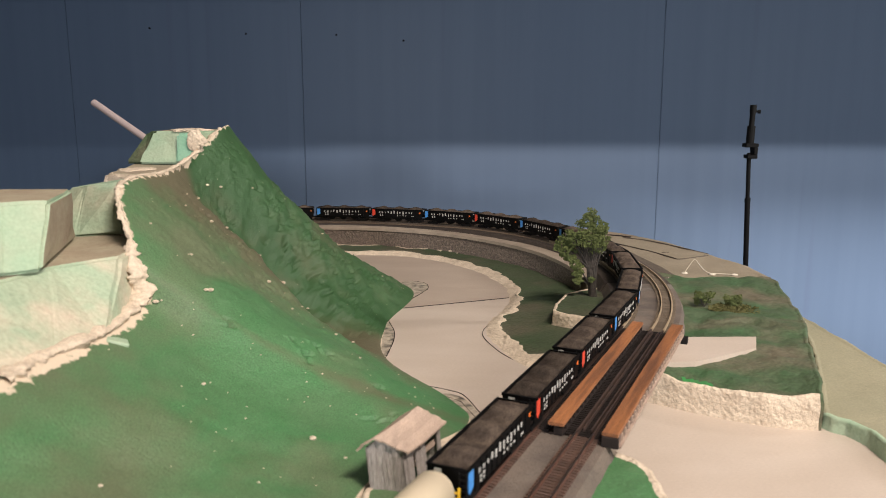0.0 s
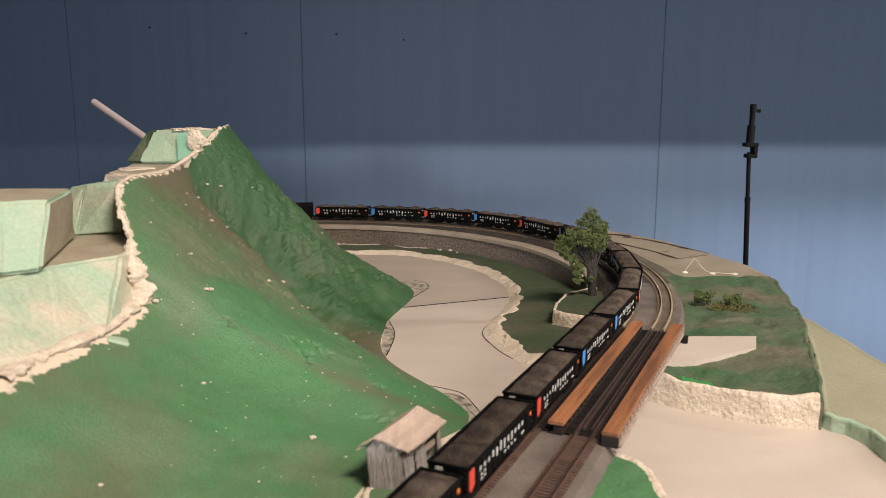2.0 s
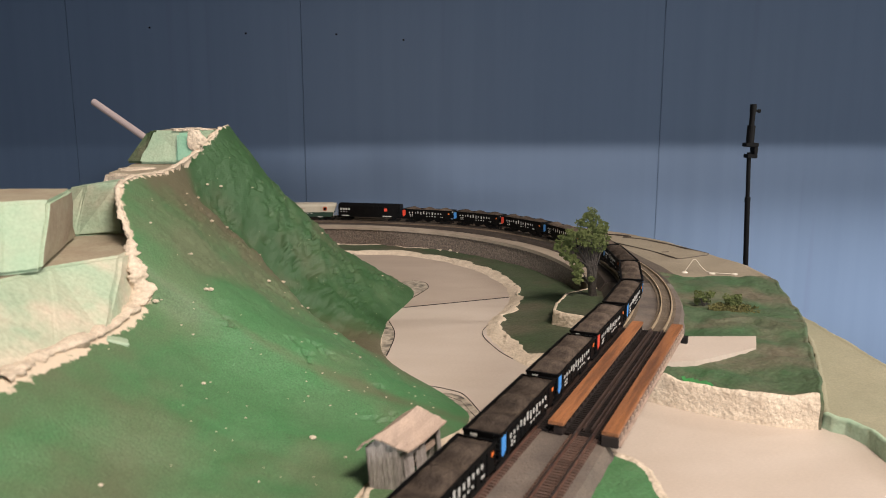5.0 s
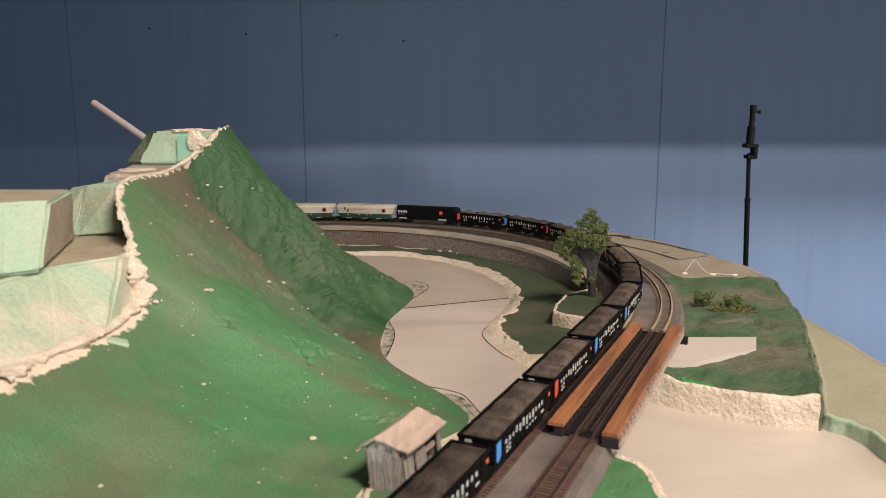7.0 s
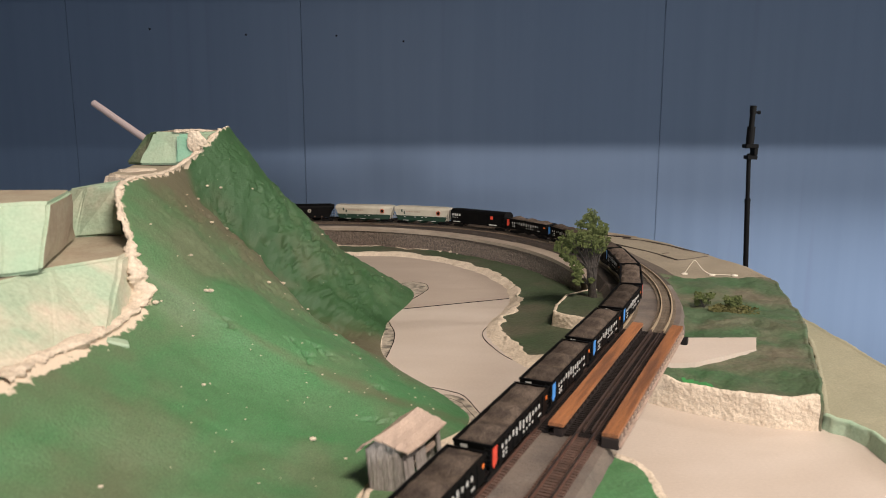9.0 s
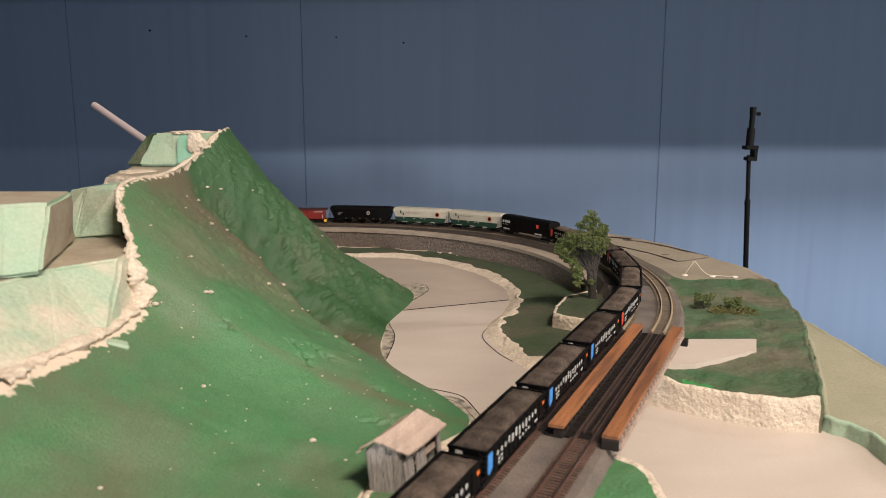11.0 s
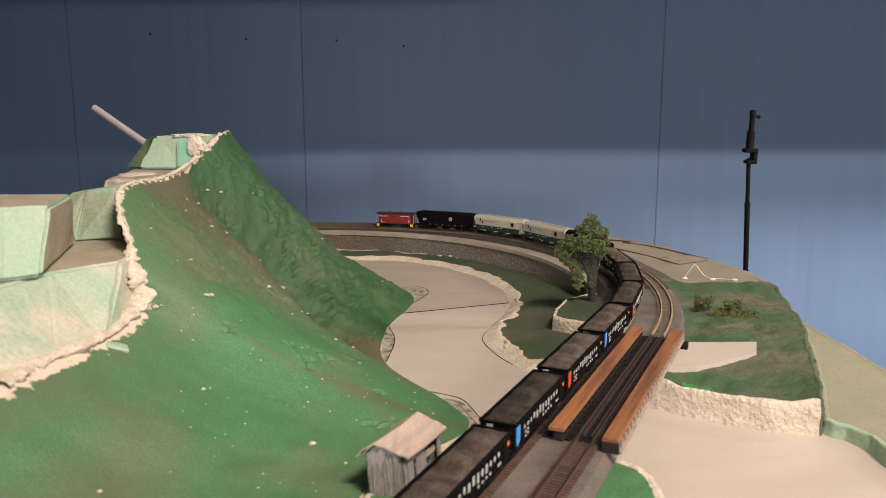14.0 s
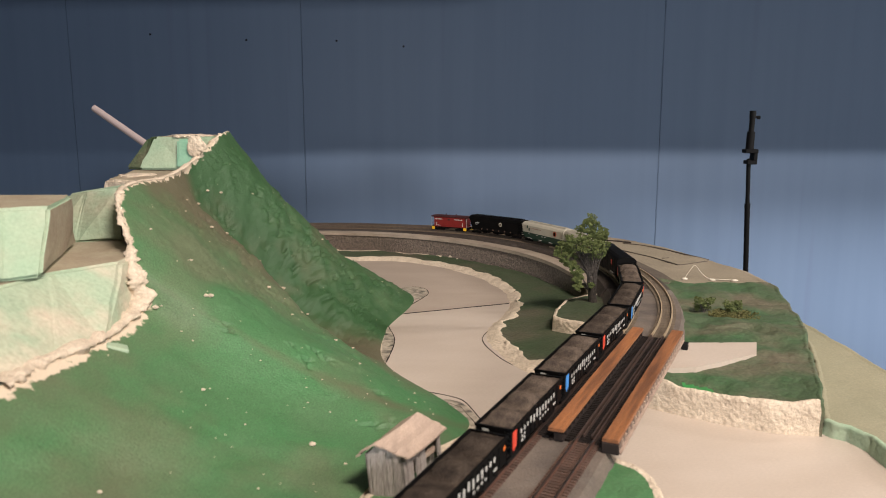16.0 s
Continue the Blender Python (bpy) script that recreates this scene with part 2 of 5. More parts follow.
def prism(bm, poly, z0, z1, mi=0):
    lo = [bm.verts.new((x, y, z0)) for x, y in poly]
    hi = [bm.verts.new((x, y, z1)) for x, y in poly]
    n = len(poly)
    fs = [bm.faces.new(hi), bm.faces.new(lo[::-1])]
    for i in range(n):
        fs.append(bm.faces.new((lo[i], lo[(i + 1) % n], hi[(i + 1) % n], hi[i])))
    for f in fs:
        f.material_index = mi
    bmesh.ops.recalc_face_normals(bm, faces=fs)


def grain(x, y, z=0.0, scale=1.0, octaves=3):
    return noise.fractal((x * scale, y * scale, z * scale), 0.9, 2.0, octaves)


def curve(points, n=10, closed=False):
    """A smooth line through a few points (Catmull-Rom)."""
    p = [Vector(q) for q in points]
    out, k = [], len(p)
    for i in range(k if closed else k - 1):
        a, b, c, d = (p[j % k] if closed else p[min(max(j, 0), k - 1)] for j in (i - 1, i, i + 1, i + 2))
        for j in range(n):
            t = j / n
            out.append(0.5 * (2 * b + (c - a) * t + (2 * a - 5 * b + 4 * c - d) * t * t + (3 * b - a - 3 * c + d) * t ** 3))
    if not closed:
        out.append(p[-1])
    return out


def inside(poly, x, y):
    """Signed distance to a polygon, positive inside (arrays)."""
    px = np.array([q[0] for q in poly])
    py = np.array([q[1] for q in poly])
    best = np.full(x.shape, 1e9)
    odd = np.zeros(x.shape, bool)
    for i in range(len(px)):
        j = (i + 1) % len(px)
        ex, ey = px[j] - px[i], py[j] - py[i]
        wx, wy = x - px[i], y - py[i]
        t = np.clip((wx * ex + wy * ey) / (ex * ex + ey * ey + 1e-12), 0, 1)
        best = np.minimum(best, (wx - t * ex) ** 2 + (wy - t * ey) ** 2)
        hit = (py[i] > y) != (py[j] > y)
        cross = px[i] + (y - py[i]) / (ey if abs(ey) > 1e-12 else 1e-12) * ex
        odd ^= hit & (x < cross)
    return np.where(odd, 1, -1) * np.sqrt(best)


def land(name, poly, top, bottom, width, cell, mats, pick=None, rough=0.004, bumps=0.0015, label="", lip=0.004, lumps=0.0015, bank_label="", bank_pick=None):
    """A piece of modelled ground: an uneven top and, as a part, the lumpy bank that falls from its ragged edge."""
    area = sum(p[0] * q[1] - q[0] * p[1] for p, q in zip(poly, poly[1:] + poly[:1]))
    if area < 0:
        poly = poly[::-1]
    ring = []
    for p, q in zip(poly, poly[1:] + poly[:1]):
        e = Vector((q[0] - p[0], q[1] - p[1]))
        out = Vector((e.y, -e.x)).normalized()
        n = max(1, round(e.length / 0.0018))
        for i in range(n):
            c = Vector((p[0], p[1])) + e * (i / n)
            ring.append((c, out))
    m = len(ring)
    outs = [sum((ring[(i + k) % m][1] for k in range(-8, 9)), Vector((0, 0))).normalized() for i in range(m)]
    feet = [c + o * width for (c, _), o in zip(ring, outs)]
    ring = [(c + o * grain(c.x, c.y, 3, 30, 3) * rough, o) for (c, _), o in zip(ring, outs)]
    edge = [(c.x, c.y) for c, _ in ring]
    height = (lambda x, y: float(top(x, y))) if callable(top) else (lambda x, y: top)
    swell = lambda x, y: grain(x, y, 7, 25, 2) * bumps + grain(x, y, 9, 90, 3) * bumps * 0.35
    xs, ys = [q[0] for q in edge], [q[1] for q in edge]
    gx, gy = np.arange(min(xs) - cell, max(xs) + 2 * cell, cell), np.arange(min(ys) - cell, max(ys) + 2 * cell, cell)
    X, Y = np.meshgrid(gx, gy)
    D = inside(edge, X, Y)
    bm = bmesh.new()
    ids = {}
    for j in range(len(gy)):
        for i in range(len(gx)):
            if D[j, i] > -0.0004:
                x, y = float(gx[i]), float(gy[j])
                ids[i, j] = bm.verts.new((x, y, height(x, y) + swell(x, y)))
    for (i, j), v in ids.items():
        q = [ids.get(w) for w in ((i, j), (i + 1, j), (i + 1, j + 1), (i, j + 1))]
        if all(q):
            f = bm.faces.new(q)
            f.material_index = pick(v.co.x, v.co.y, float(D[j, i])) if pick else 0
    ob = part(name, bm, mats[:-1], None, label, smooth=True)
    bm = bmesh.new()
    rows, loops = 9, []
    for (c, out), foot in zip(ring, feet):
        z = height(c.x, c.y) + swell(c.x, c.y)
        in_by = max(cell * 1.6, lip * (1 + 0.7 * grain(c.x, c.y, 20, 55, 3)))
        p = c - out * in_by
        z_in = height(p.x, p.y) + swell(p.x, p.y)
        col = [Vector((*p, z_in - 0.0004)), Vector((*c.lerp(p, 0.5), (z + z_in) / 2 + 0.0007))]
        for k in range(rows):
            v = k / (rows - 1)
            q = c.lerp(foot, v)
            s = grain(q.x, q.y, z * (1 - v) + bottom * v, 75, 4) * lumps * (1 - 0.8 * v if k else 0.4)
            col.append(Vector((*(q + out * s), z * (1 - v) + bottom * v + 0.0004 * (1 - v))))
        loops.append([bm.verts.new(q) for q in col])
    for u, w in zip(loops, loops[1:] + loops[:1]):
        for k in range(len(u) - 1):
            f = bm.faces.new((u[k], u[k + 1], w[k + 1], w[k]))
            f.material_index = bank_pick(u[2].co.x, u[2].co.y) if bank_pick else 0
    bmesh.ops.recalc_face_normals(bm, faces=bm.faces[:])
    part("bank", bm, (mats[-1], mats[0]), ob, bank_label, smooth=True)
    return ob


# ---- the railway line ----
LINE = (-0.0009, 0.2974, 0.4374, 0.3312, 0.4971, 0.3737, 0.3289)


def grade(s):
    """Fall of the line along the far curve."""
    k = min(max((s - 0.82) / 0.26, 0), 1)
    return -0.003 * k * k * (3 - 2 * k)


def line(s, side=0.0):
    """Place and heading on the centre line of the inner track, side metres to its right; straight, then two arcs to the left."""
    x0, y0, yaw, sc, r1, r2, s2 = LINE
    x, y, h = x0 + min(s, sc) * math.sin(yaw), y0 + min(s, sc) * math.cos(yaw), yaw
    for start, length, r in ((sc, s2, r1), (sc + s2, 9.0, r2)):
        l = min(max(s - start, 0), length)
        if l > 0:
            cx, cy = x - r * math.cos(h), y + r * math.sin(h)
            h -= l / r
            x, y = cx + r * math.cos(h), cy - r * math.sin(h)
    return x + side * math.cos(h), y - side * math.sin(h), h


def band(s0, s1, left, right, step=0.02):
    n = max(2, round((s1 - s0) / step))
    ss = [s0 + (s1 - s0) * i / n for i in range(n + 1)]
    return [line(s, left)[:2] for s in ss] + [line(s, right)[:2] for s in reversed(ss)]


def sweep(bm, s0, s1, side, profile, step=0.012, mis=None):
    n = max(1, round((s1 - s0) / step))
    rings = []
    for i in range(n + 1):
        s = s0 + (s1 - s0) * i / n
        rings.append([bm.verts.new((*line(s, side + u)[:2], z + grade(s))) for u, z in profile])
    k = len(profile)
    for a, b in zip(rings, rings[1:]):
        for j in range(k):
            f = bm.faces.new((a[j], a[(j + 1) % k], b[(j + 1) % k], b[j]))
            f.material_index = mis[j] if mis else 0
    bm.faces.new(rings[0])
    bm.faces.new(rings[-1][::-1])
    bmesh.ops.recalc_face_normals(bm, faces=bm.faces[:])


DOUBLE = 0.0313      # distance between the two tracks
BED, DECK, RIVER = -0.0045, -0.007, -0.035
BRIDGE = (0.112, 0.328)


# ---- the room ----
WALL_Y, FLOOR_Z, CEIL_Z = 2.63, -1.02, 1.75


def room():
    backing = part("wall_back", boxes(((-2.6, WALL_Y + 0.012, FLOOR_Z), (2.8, WALL_Y + 0.1, CEIL_Z))), M["wall"])
    tagged(backing, "blue painted panelled wall behind the layout", "wall", kind="structure")
    seams = (-2.6, -1.234, -0.466, 0.7285, 1.948, 2.8)
    for a, b in zip(seams, seams[1:]):
        part("panel", boxes(((a + 0.0007, WALL_Y, FLOOR_Z), (b - 0.0007, WALL_Y + 0.0115, CEIL_Z)), bevel=0.0006), M["wall"], backing)
    for x, z in ((-0.963, 0.432), (-0.648, 0.414), (-0.351, 0.411), (-0.13, 0.393)):
        bm = bmesh.new()
        tube(bm, (x, WALL_Y + 0.002, z), (x, WALL_Y - 0.003, z), 0.004, 0.003)
        part("nail", bm, M["stand"], backing, "dark nail head")
    for name, lo, hi in (("wall_left", (-2.7, -2.6, FLOOR_Z), (-2.6, WALL_Y + 0.1, CEIL_Z)), ("wall_right", (2.8, -2.6, FLOOR_Z), (2.9, WALL_Y + 0.1, CEIL_Z)),
                         ("wall_front", (-2.7, -2.7, FLOOR_Z), (2.9, -2.6, CEIL_Z))):
        tagged(part(name, boxes((lo, hi)), M["room"]), "plain grey painted room wall", "wall", kind="structure")
    tagged(part("ceiling", boxes(((-2.7, -2.7, CEIL_Z), (2.9, WALL_Y + 0.1, CEIL_Z + 0.1))), M["room"]), "plain grey painted ceiling", "ceiling", kind="structure")
    # Unseen light blocker, added to darken the upper wall; lower at the left.
    tagged(part("valance", boxes(((-2.6, 1.1, 0.476), (-0.02, 1.115, CEIL_Z)), ((-0.02, 1.1, 0.692), (2.8, 1.115, CEIL_Z))), M["room"]), "plain grey unseen board added to block the lamps' light", "valance", kind="structure")
    tagged(part("floor", boxes(((-2.7, -2.7, FLOOR_Z - 0.1), (2.9, WALL_Y + 0.1, FLOOR_Z))), M["concrete"]), "grey concrete room floor", "floor", kind="structure")


# ---- the layout's boards and modelled ground ----
TABLE = [(0.347, -0.66), (0.347, 0.86), (0.325, 0.945), (0.30, 1.03), (0.262, 1.095), (0.2, 1.165), (0.1, 1.225), (-0.05, 1.27), (-0.25, 1.28),
         (-0.5, 1.25), (-0.72, 1.1), (-0.75, 0.9), (-0.75, -0.66)]
SEAM = ((-0.75, 0.503), (0.36, 0.942))


def boards():
    side = lambda p: (SEAM[1][0] - SEAM[0][0]) * (p[1] - SEAM[0][1]) - (SEAM[1][1] - SEAM[0][1]) * (p[0] - SEAM[0][0])

    def cut(keep):
        out = []
        for a, b in zip(TABLE, TABLE[1:] + TABLE[:1]):
            sa, sb = side(a) * keep, side(b) * keep
            if sa >= 0:
                out.append(a)
            if sa * sb < 0:
                t = sa / (sa - sb)
                out.append((a[0] + (b[0] - a[0]) * t, a[1] + (b[1] - a[1]) * t))
        return out
    table = empty("layout_table", "cream painted plywood layout table on wooden legs", "table", Matrix.Translation((0, 0, RIVER)))
    for keep, dy in ((1, 0.0026), (-1, -0.0026)):
        bm = bmesh.new()
        prism(bm, [(x, y + dy) for x, y in cut(keep)], -0.018, 0)
        part("board", bm, M["board_far" if keep > 0 else "board"], table)
    # Dark filler that stands for the shade in the boards' gap.
    bm = bmesh.new()
    (x0, y0), (x1, y1) = (-0.66, 0.5386), (0.33, 0.9301)
    for z in (-0.006, -0.0004):
        for x, y in ((x0, y0 - 0.0025), (x1, y1 - 0.0025), (x1, y1 + 0.0025), (x0, y0 + 0.0025)):
            bm.verts.new((x, y, z))
    bm.verts.ensure_lookup_table()
    for q in ((4, 5, 6, 7), (3, 2, 1, 0), (0, 1, 5, 4), (1, 2, 6, 5), (2, 3, 7, 6), (3, 0, 4, 7)):
        bm.faces.new([bm.verts[k] for k in q])
    part("seam", bm, M["girder_dark"], table, "dark strip coloured as the shade between the boards")
    part("apron", boxes(((-0.7, -0.62, -0.09), (0.3, -0.59, -0.0185)), ((-0.5, 1.0, -0.09), (0.2, 1.03, -0.0185)), ((-0.7, -0.59, -0.09), (-0.67, 1.0, -0.0185)), ((0.22, -0.59, -0.09), (0.25, 1.0, -0.0185))), M["dark_wood"], table)
    for x, y in ((-0.66, -0.56), (0.2, -0.56), (-0.6, 0.95), (0.18, 0.95)):
        part("leg", boxes(((x - 0.03, y - 0.03, FLOOR_Z - RIVER), (x + 0.03, y + 0.03, -0.0905))), M["dark_wood"], table)


def ground():
    # the far shelf that carries the curve, and the tan foam beyond it
    edge = [(0.345, 0.79), (0.345, 0.86), (0.323, 0.943), (0.298, 1.028), (0.26, 1.092), (0.198, 1.162), (0.098, 1.222), (-0.05, 1.267), (-0.25, 1.277), (-0.5, 1.247), (-0.7, 1.1)]
    inner = [line(s, 0.008 - wall_off(s))[:2] for s in (1.62, 1.5, 1.4, 1.3, 1.2, 1.1, 1.0, 0.9, 0.8, 0.7, 0.62, 0.56)]
    shelf = land("shelf", edge + [(-0.6, 0.98)] + inner + [(0.17, 0.80), (0.24, 0.80)], lambda x, y: -0.0068 - 0.0034 * np.clip((0.13 - x) / 0.2, 0, 1), RIVER, 0.002, 0.005, (M["tan"], M["tan"]), rough=0.0008, bumps=0.0006, lumps=0.0004)
    tagged(shelf, "tan painted foam shelf under the curved track", "terrain", kind="structure")

    # green land to the right of the bridge
    pad = [(0.243, 0.470), (0.276, 0.554), (0.312, 0.65), (0.335, 0.734), (0.345, 0.797), (0.30, 0.80), (0.255, 0.798), (0.215, 0.825), (0.18, 0.76), (0.12, 0.62),
           (0.118, 0.545), (0.14, 0.524), (0.16, 0.508), (0.19, 0.487), (0.215, 0.475)]

    def pad_top(x, y):
        k = np.clip((y - 0.72) / 0.06, 0, 1)
        return -0.0108 - 0.0042 * np.clip((0.54 - y) / 0.05, 0, 1) * np.clip((0.25 - x) / 0.03, 0, 1) + 0.0052 * k * k * (3 - 2 * k) + 0.004 * np.exp(-((x - 0.27) ** 2 / 0.0015 + (y - 0.62) ** 2 / 0.002)) + 0.002 * np.exp(-((x - 0.2) ** 2 / 0.004 + (y - 0.64) ** 2 / 0.0004)) \
            + 0.007 * (0.16 - abs(grain(x, y * 1.5, 2, 24, 2))) * np.exp(-((x - 0.25) ** 2 / 0.004 + (y - 0.635) ** 2 / 0.0016))
    ob = land("grassy_pad", pad, pad_top, RIVER - 0.001, 0.001, 0.0025, (M["green"], M["bright"], M["plaster"]), pick=lambda x, y, d: 1 if d < 0.0065 and y < 0.515 and 0.164 < x < 0.182 else 0,
              rough=0.0025, bumps=0.003, lip=0.0035, lumps=0.0019, bank_label="raw cream plaster bank", bank_pick=lambda x, y: 1 if y > 0.545 or x > 0.241 else 0)
    tagged(ob, "green painted plaster land beside the bridge", "terrain", kind="structure")
    bm = bmesh.new()
    prism(bm, [(0.17, 0.59), (0.248, 0.591), (0.236, 0.561), (0.205, 0.543), (0.18, 0.529), (0.15, 0.527)], -0.03, -0.0086)
    tagged(part("bare_board", bm, M["board"]), "bare cream board let into green land", "board")

    # low foam slab along the table's edge
    slab = land("foam_slab", [(0.246, 0.474), (0.249, 0.467), (0.256, 0.462), (0.261, 0.446), (0.260, 0.425), (0.262, 0.39), (0.275, 0.33), (0.341, 0.30), (0.342, 0.79), (0.335, 0.72), (0.31, 0.63), (0.27, 0.53)],
                -0.0255, RIVER - 0.001, 0.0015, 0.003, (M["olive"], M["foam"]), rough=0.001, bumps=0.0008, lip=0.0012, lumps=0.0024, bank_label="raw pale green foam edge", bank_pick=lambda x, y: 1 if x > 0.33 or y > 0.475 else 0)
    tagged(slab, "olive painted foam slab with raw green edge", "terrain", kind="structure")

    # low green land inside the curve, with its ragged plaster shore
    shore = curve([(-0.16, 1.085), (-0.108, 1.092), (-0.035, 1.072), (0.037, 0.998), (0.080, 0.895), (0.084, 0.845), (0.081, 0.80), (0.051, 0.710), (0.056, 0.655), (0.075, 0.605), (0.11, 0.580)], 5)
    low = [(p.x, p.y) for p in [q.to_3d() for q in shore]] + [(0.16, 0.62), (0.185, 0.76), (0.16, 0.93), (0.10, 1.03), (0.02, 1.09), (-0.09, 1.15), (-0.2, 1.16)]
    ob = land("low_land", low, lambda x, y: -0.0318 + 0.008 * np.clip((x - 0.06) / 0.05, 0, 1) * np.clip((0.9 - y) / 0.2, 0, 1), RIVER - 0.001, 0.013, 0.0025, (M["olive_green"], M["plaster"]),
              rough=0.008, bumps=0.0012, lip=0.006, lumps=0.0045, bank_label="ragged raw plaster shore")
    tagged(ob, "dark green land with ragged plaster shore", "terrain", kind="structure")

    mound = [(0.10, 0.683), (0.107, 0.712), (0.122, 0.752), (0.15, 0.775), (0.175, 0.78), (0.185, 0.72), (0.16, 0.66), (0.13, 0.662), (0.112, 0.670)]
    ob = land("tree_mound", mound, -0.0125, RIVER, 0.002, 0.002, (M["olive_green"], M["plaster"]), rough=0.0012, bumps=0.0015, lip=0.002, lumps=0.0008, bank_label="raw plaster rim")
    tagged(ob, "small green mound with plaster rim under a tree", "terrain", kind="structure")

    # near abutment land, with the green corner beside the track
    near = [(0.098, 0.376), (0.106, 0.362), (0.107, 0.335), (0.113, 0.30), (0.10, 0.2), (0.06, 0.0), (-0.1, -0.34), (-0.24, -0.62), (-0.5, -0.62), (-0.33, -0.3), (-0.16, 0.1), (-0.07, 0.27), (-0.03, 0.36), (0.0, 0.39), (0.04, 0.402), (0.075, 0.392)]
    ob = land("near_land", near, -0.0105, RIVER - 0.001, 0.008, 0.003, (M["near_green"], M["plaster"]), rough=0.005, bumps=0.002, lip=0.003, lumps=0.002, bank_label="raw plaster bank")
    tagged(ob, "green painted plaster land under the near track", "terrain", kind="structure")


def wall_off(s):
    """How far the retaining wall stands inside the inner track."""
    return 0.0505 - 0.0125 * min(max((0.82 - s) / 0.26, 0), 1)


def strip(points, width, z0, z1, material, name, label, category, group=""):
    """A thin ribbon along a smooth line on the board."""
    bm = bmesh.new()
    pts = curve([(x, y, 0) for x, y in points], 6)
    rings = []
    for i, p in enumerate(pts):
        u = (pts[min(i + 1, len(pts) - 1)] - pts[max(i - 1, 0)]).normalized()
        v = Vector((-u.y, u.x, 0)) * width * 0.42 * (0.6 + 0.5 * grain(p.x, p.y, 4, 160, 3)) * min(1, 0.35 + 0.3 * min(i, len(pts) - 1 - i))
        rings.append([bm.verts.new((q.x, q.y, z)) for q, z in ((p - v, z0), (p + v, z0), (p + v, z1), (p - v, z1))])
    for a, b in zip(rings, rings[1:]):
        for k in range(4):
            bm.faces.new((a[k], a[(k + 1) % 4], b[(k + 1) % 4], b[k]))
    bm.faces.new(rings[0])
    bm.faces.new(rings[-1][::-1])
    bmesh.ops.recalc_face_normals(bm, faces=bm.faces[:])
    tagged(part(name, bm, material), label, category, group, "structure")


def shore_joints():
    """Where the river board was cut: dark strips laid on for the shade in its open joints, and glue-smeared gaps at the
    hill's foot.
    """
    z0, z1 = RIVER - 0.001, RIVER + 0.0004
    for pts, w in (([(-0.0125, 1.0713), (0.0312, 1.0013), (0.0561, 0.9509), (0.0757, 0.9006), (0.0746, 0.8573), (0.078, 0.835)], 0.0014), ([(0.069, 0.7904), (0.058, 0.752), (0.0365, 0.6929), (0.0457, 0.6417), (0.0577, 0.6132)], 0.0010),
                   ([(-0.0373, 0.9121), (-0.0219, 0.9006), (-0.0169, 0.8763), (-0.0231, 0.8522), (-0.0359, 0.8178), (-0.0514, 0.7747), (-0.0535, 0.7366), (-0.0454, 0.6963), (-0.0443, 0.6632), (-0.0479, 0.616)], 0.0015),
                   ([(-0.0125, 0.5515), (0.005, 0.5418), (0.0155, 0.5308), (0.0254, 0.4987), (0.034, 0.475)], 0.0010), ([(-0.006, 0.534), (0.006, 0.526), (0.013, 0.5180)], 0.0007), ([(0.012, 0.522), (0.021, 0.493), (0.029, 0.470)], 0.0008)):
        strip(pts, w, z0, z1, M["girder_dark"], "joint", "dark strip drawn as a shaded joint along the cut board", "joint", "joints of the river board")
    for poly in ([(-0.05, 0.90), (-0.0373, 0.9115), (-0.0219, 0.90), (-0.0175, 0.8763), (-0.0235, 0.8525), (-0.05, 0.84)], [(-0.07, 0.75), (-0.0535, 0.7366), (-0.0460, 0.6963), (-0.0450, 0.6632), (-0.0485, 0.616), (-0.07, 0.61)],
                 [(0.000, 0.535), (0.0145, 0.5265), (0.0245, 0.4970), (0.032, 0.474), (0.018, 0.474), (0.002, 0.51)]):
        bm = bmesh.new()
        prism(bm, [(q.x, q.y) for q in curve([(x, y, 0) for x, y in poly], 5, True)], z0, RIVER + 0.00025)
        tagged(part("glue_smear", bm, M["pocket"]), "streaky dried glue beside the cut board", "glue", "glue smears at the hill's foot", "structure")
    strip([(0.232, 1.085), (0.2475, 1.078), (0.262, 1.066)], 0.0085, -0.009, -0.0058, M["girder_dark"], "track_scrap", "dark strip of old roadbed at the edge", "roadbed")
    strip([(0.236, 1.10), (0.2547, 1.0880), (0.2708, 1.0681)], 0.0022, -0.009, -0.0052, M["cap"], "track_scrap", "pale strip of old roadbed at the edge", "roadbed")
    # dark brown strip between the outer track and the tan foam
    bm = bmesh.new()
    outer = [line(q, DOUBLE + 0.012)[:2] for q in (0.50, 0.56, 0.62, 0.68, 0.74, 0.80)]
    prism(bm, outer + [(0.228, 1.0), (0.236, 0.92), (0.246, 0.85), (0.2475, 0.812), (0.236, 0.795)], -0.009, -0.0056)
    tagged(part("soil_strip", bm, M["soil"]), "dark brown strip beside the curved track", "soil", kind="structure")


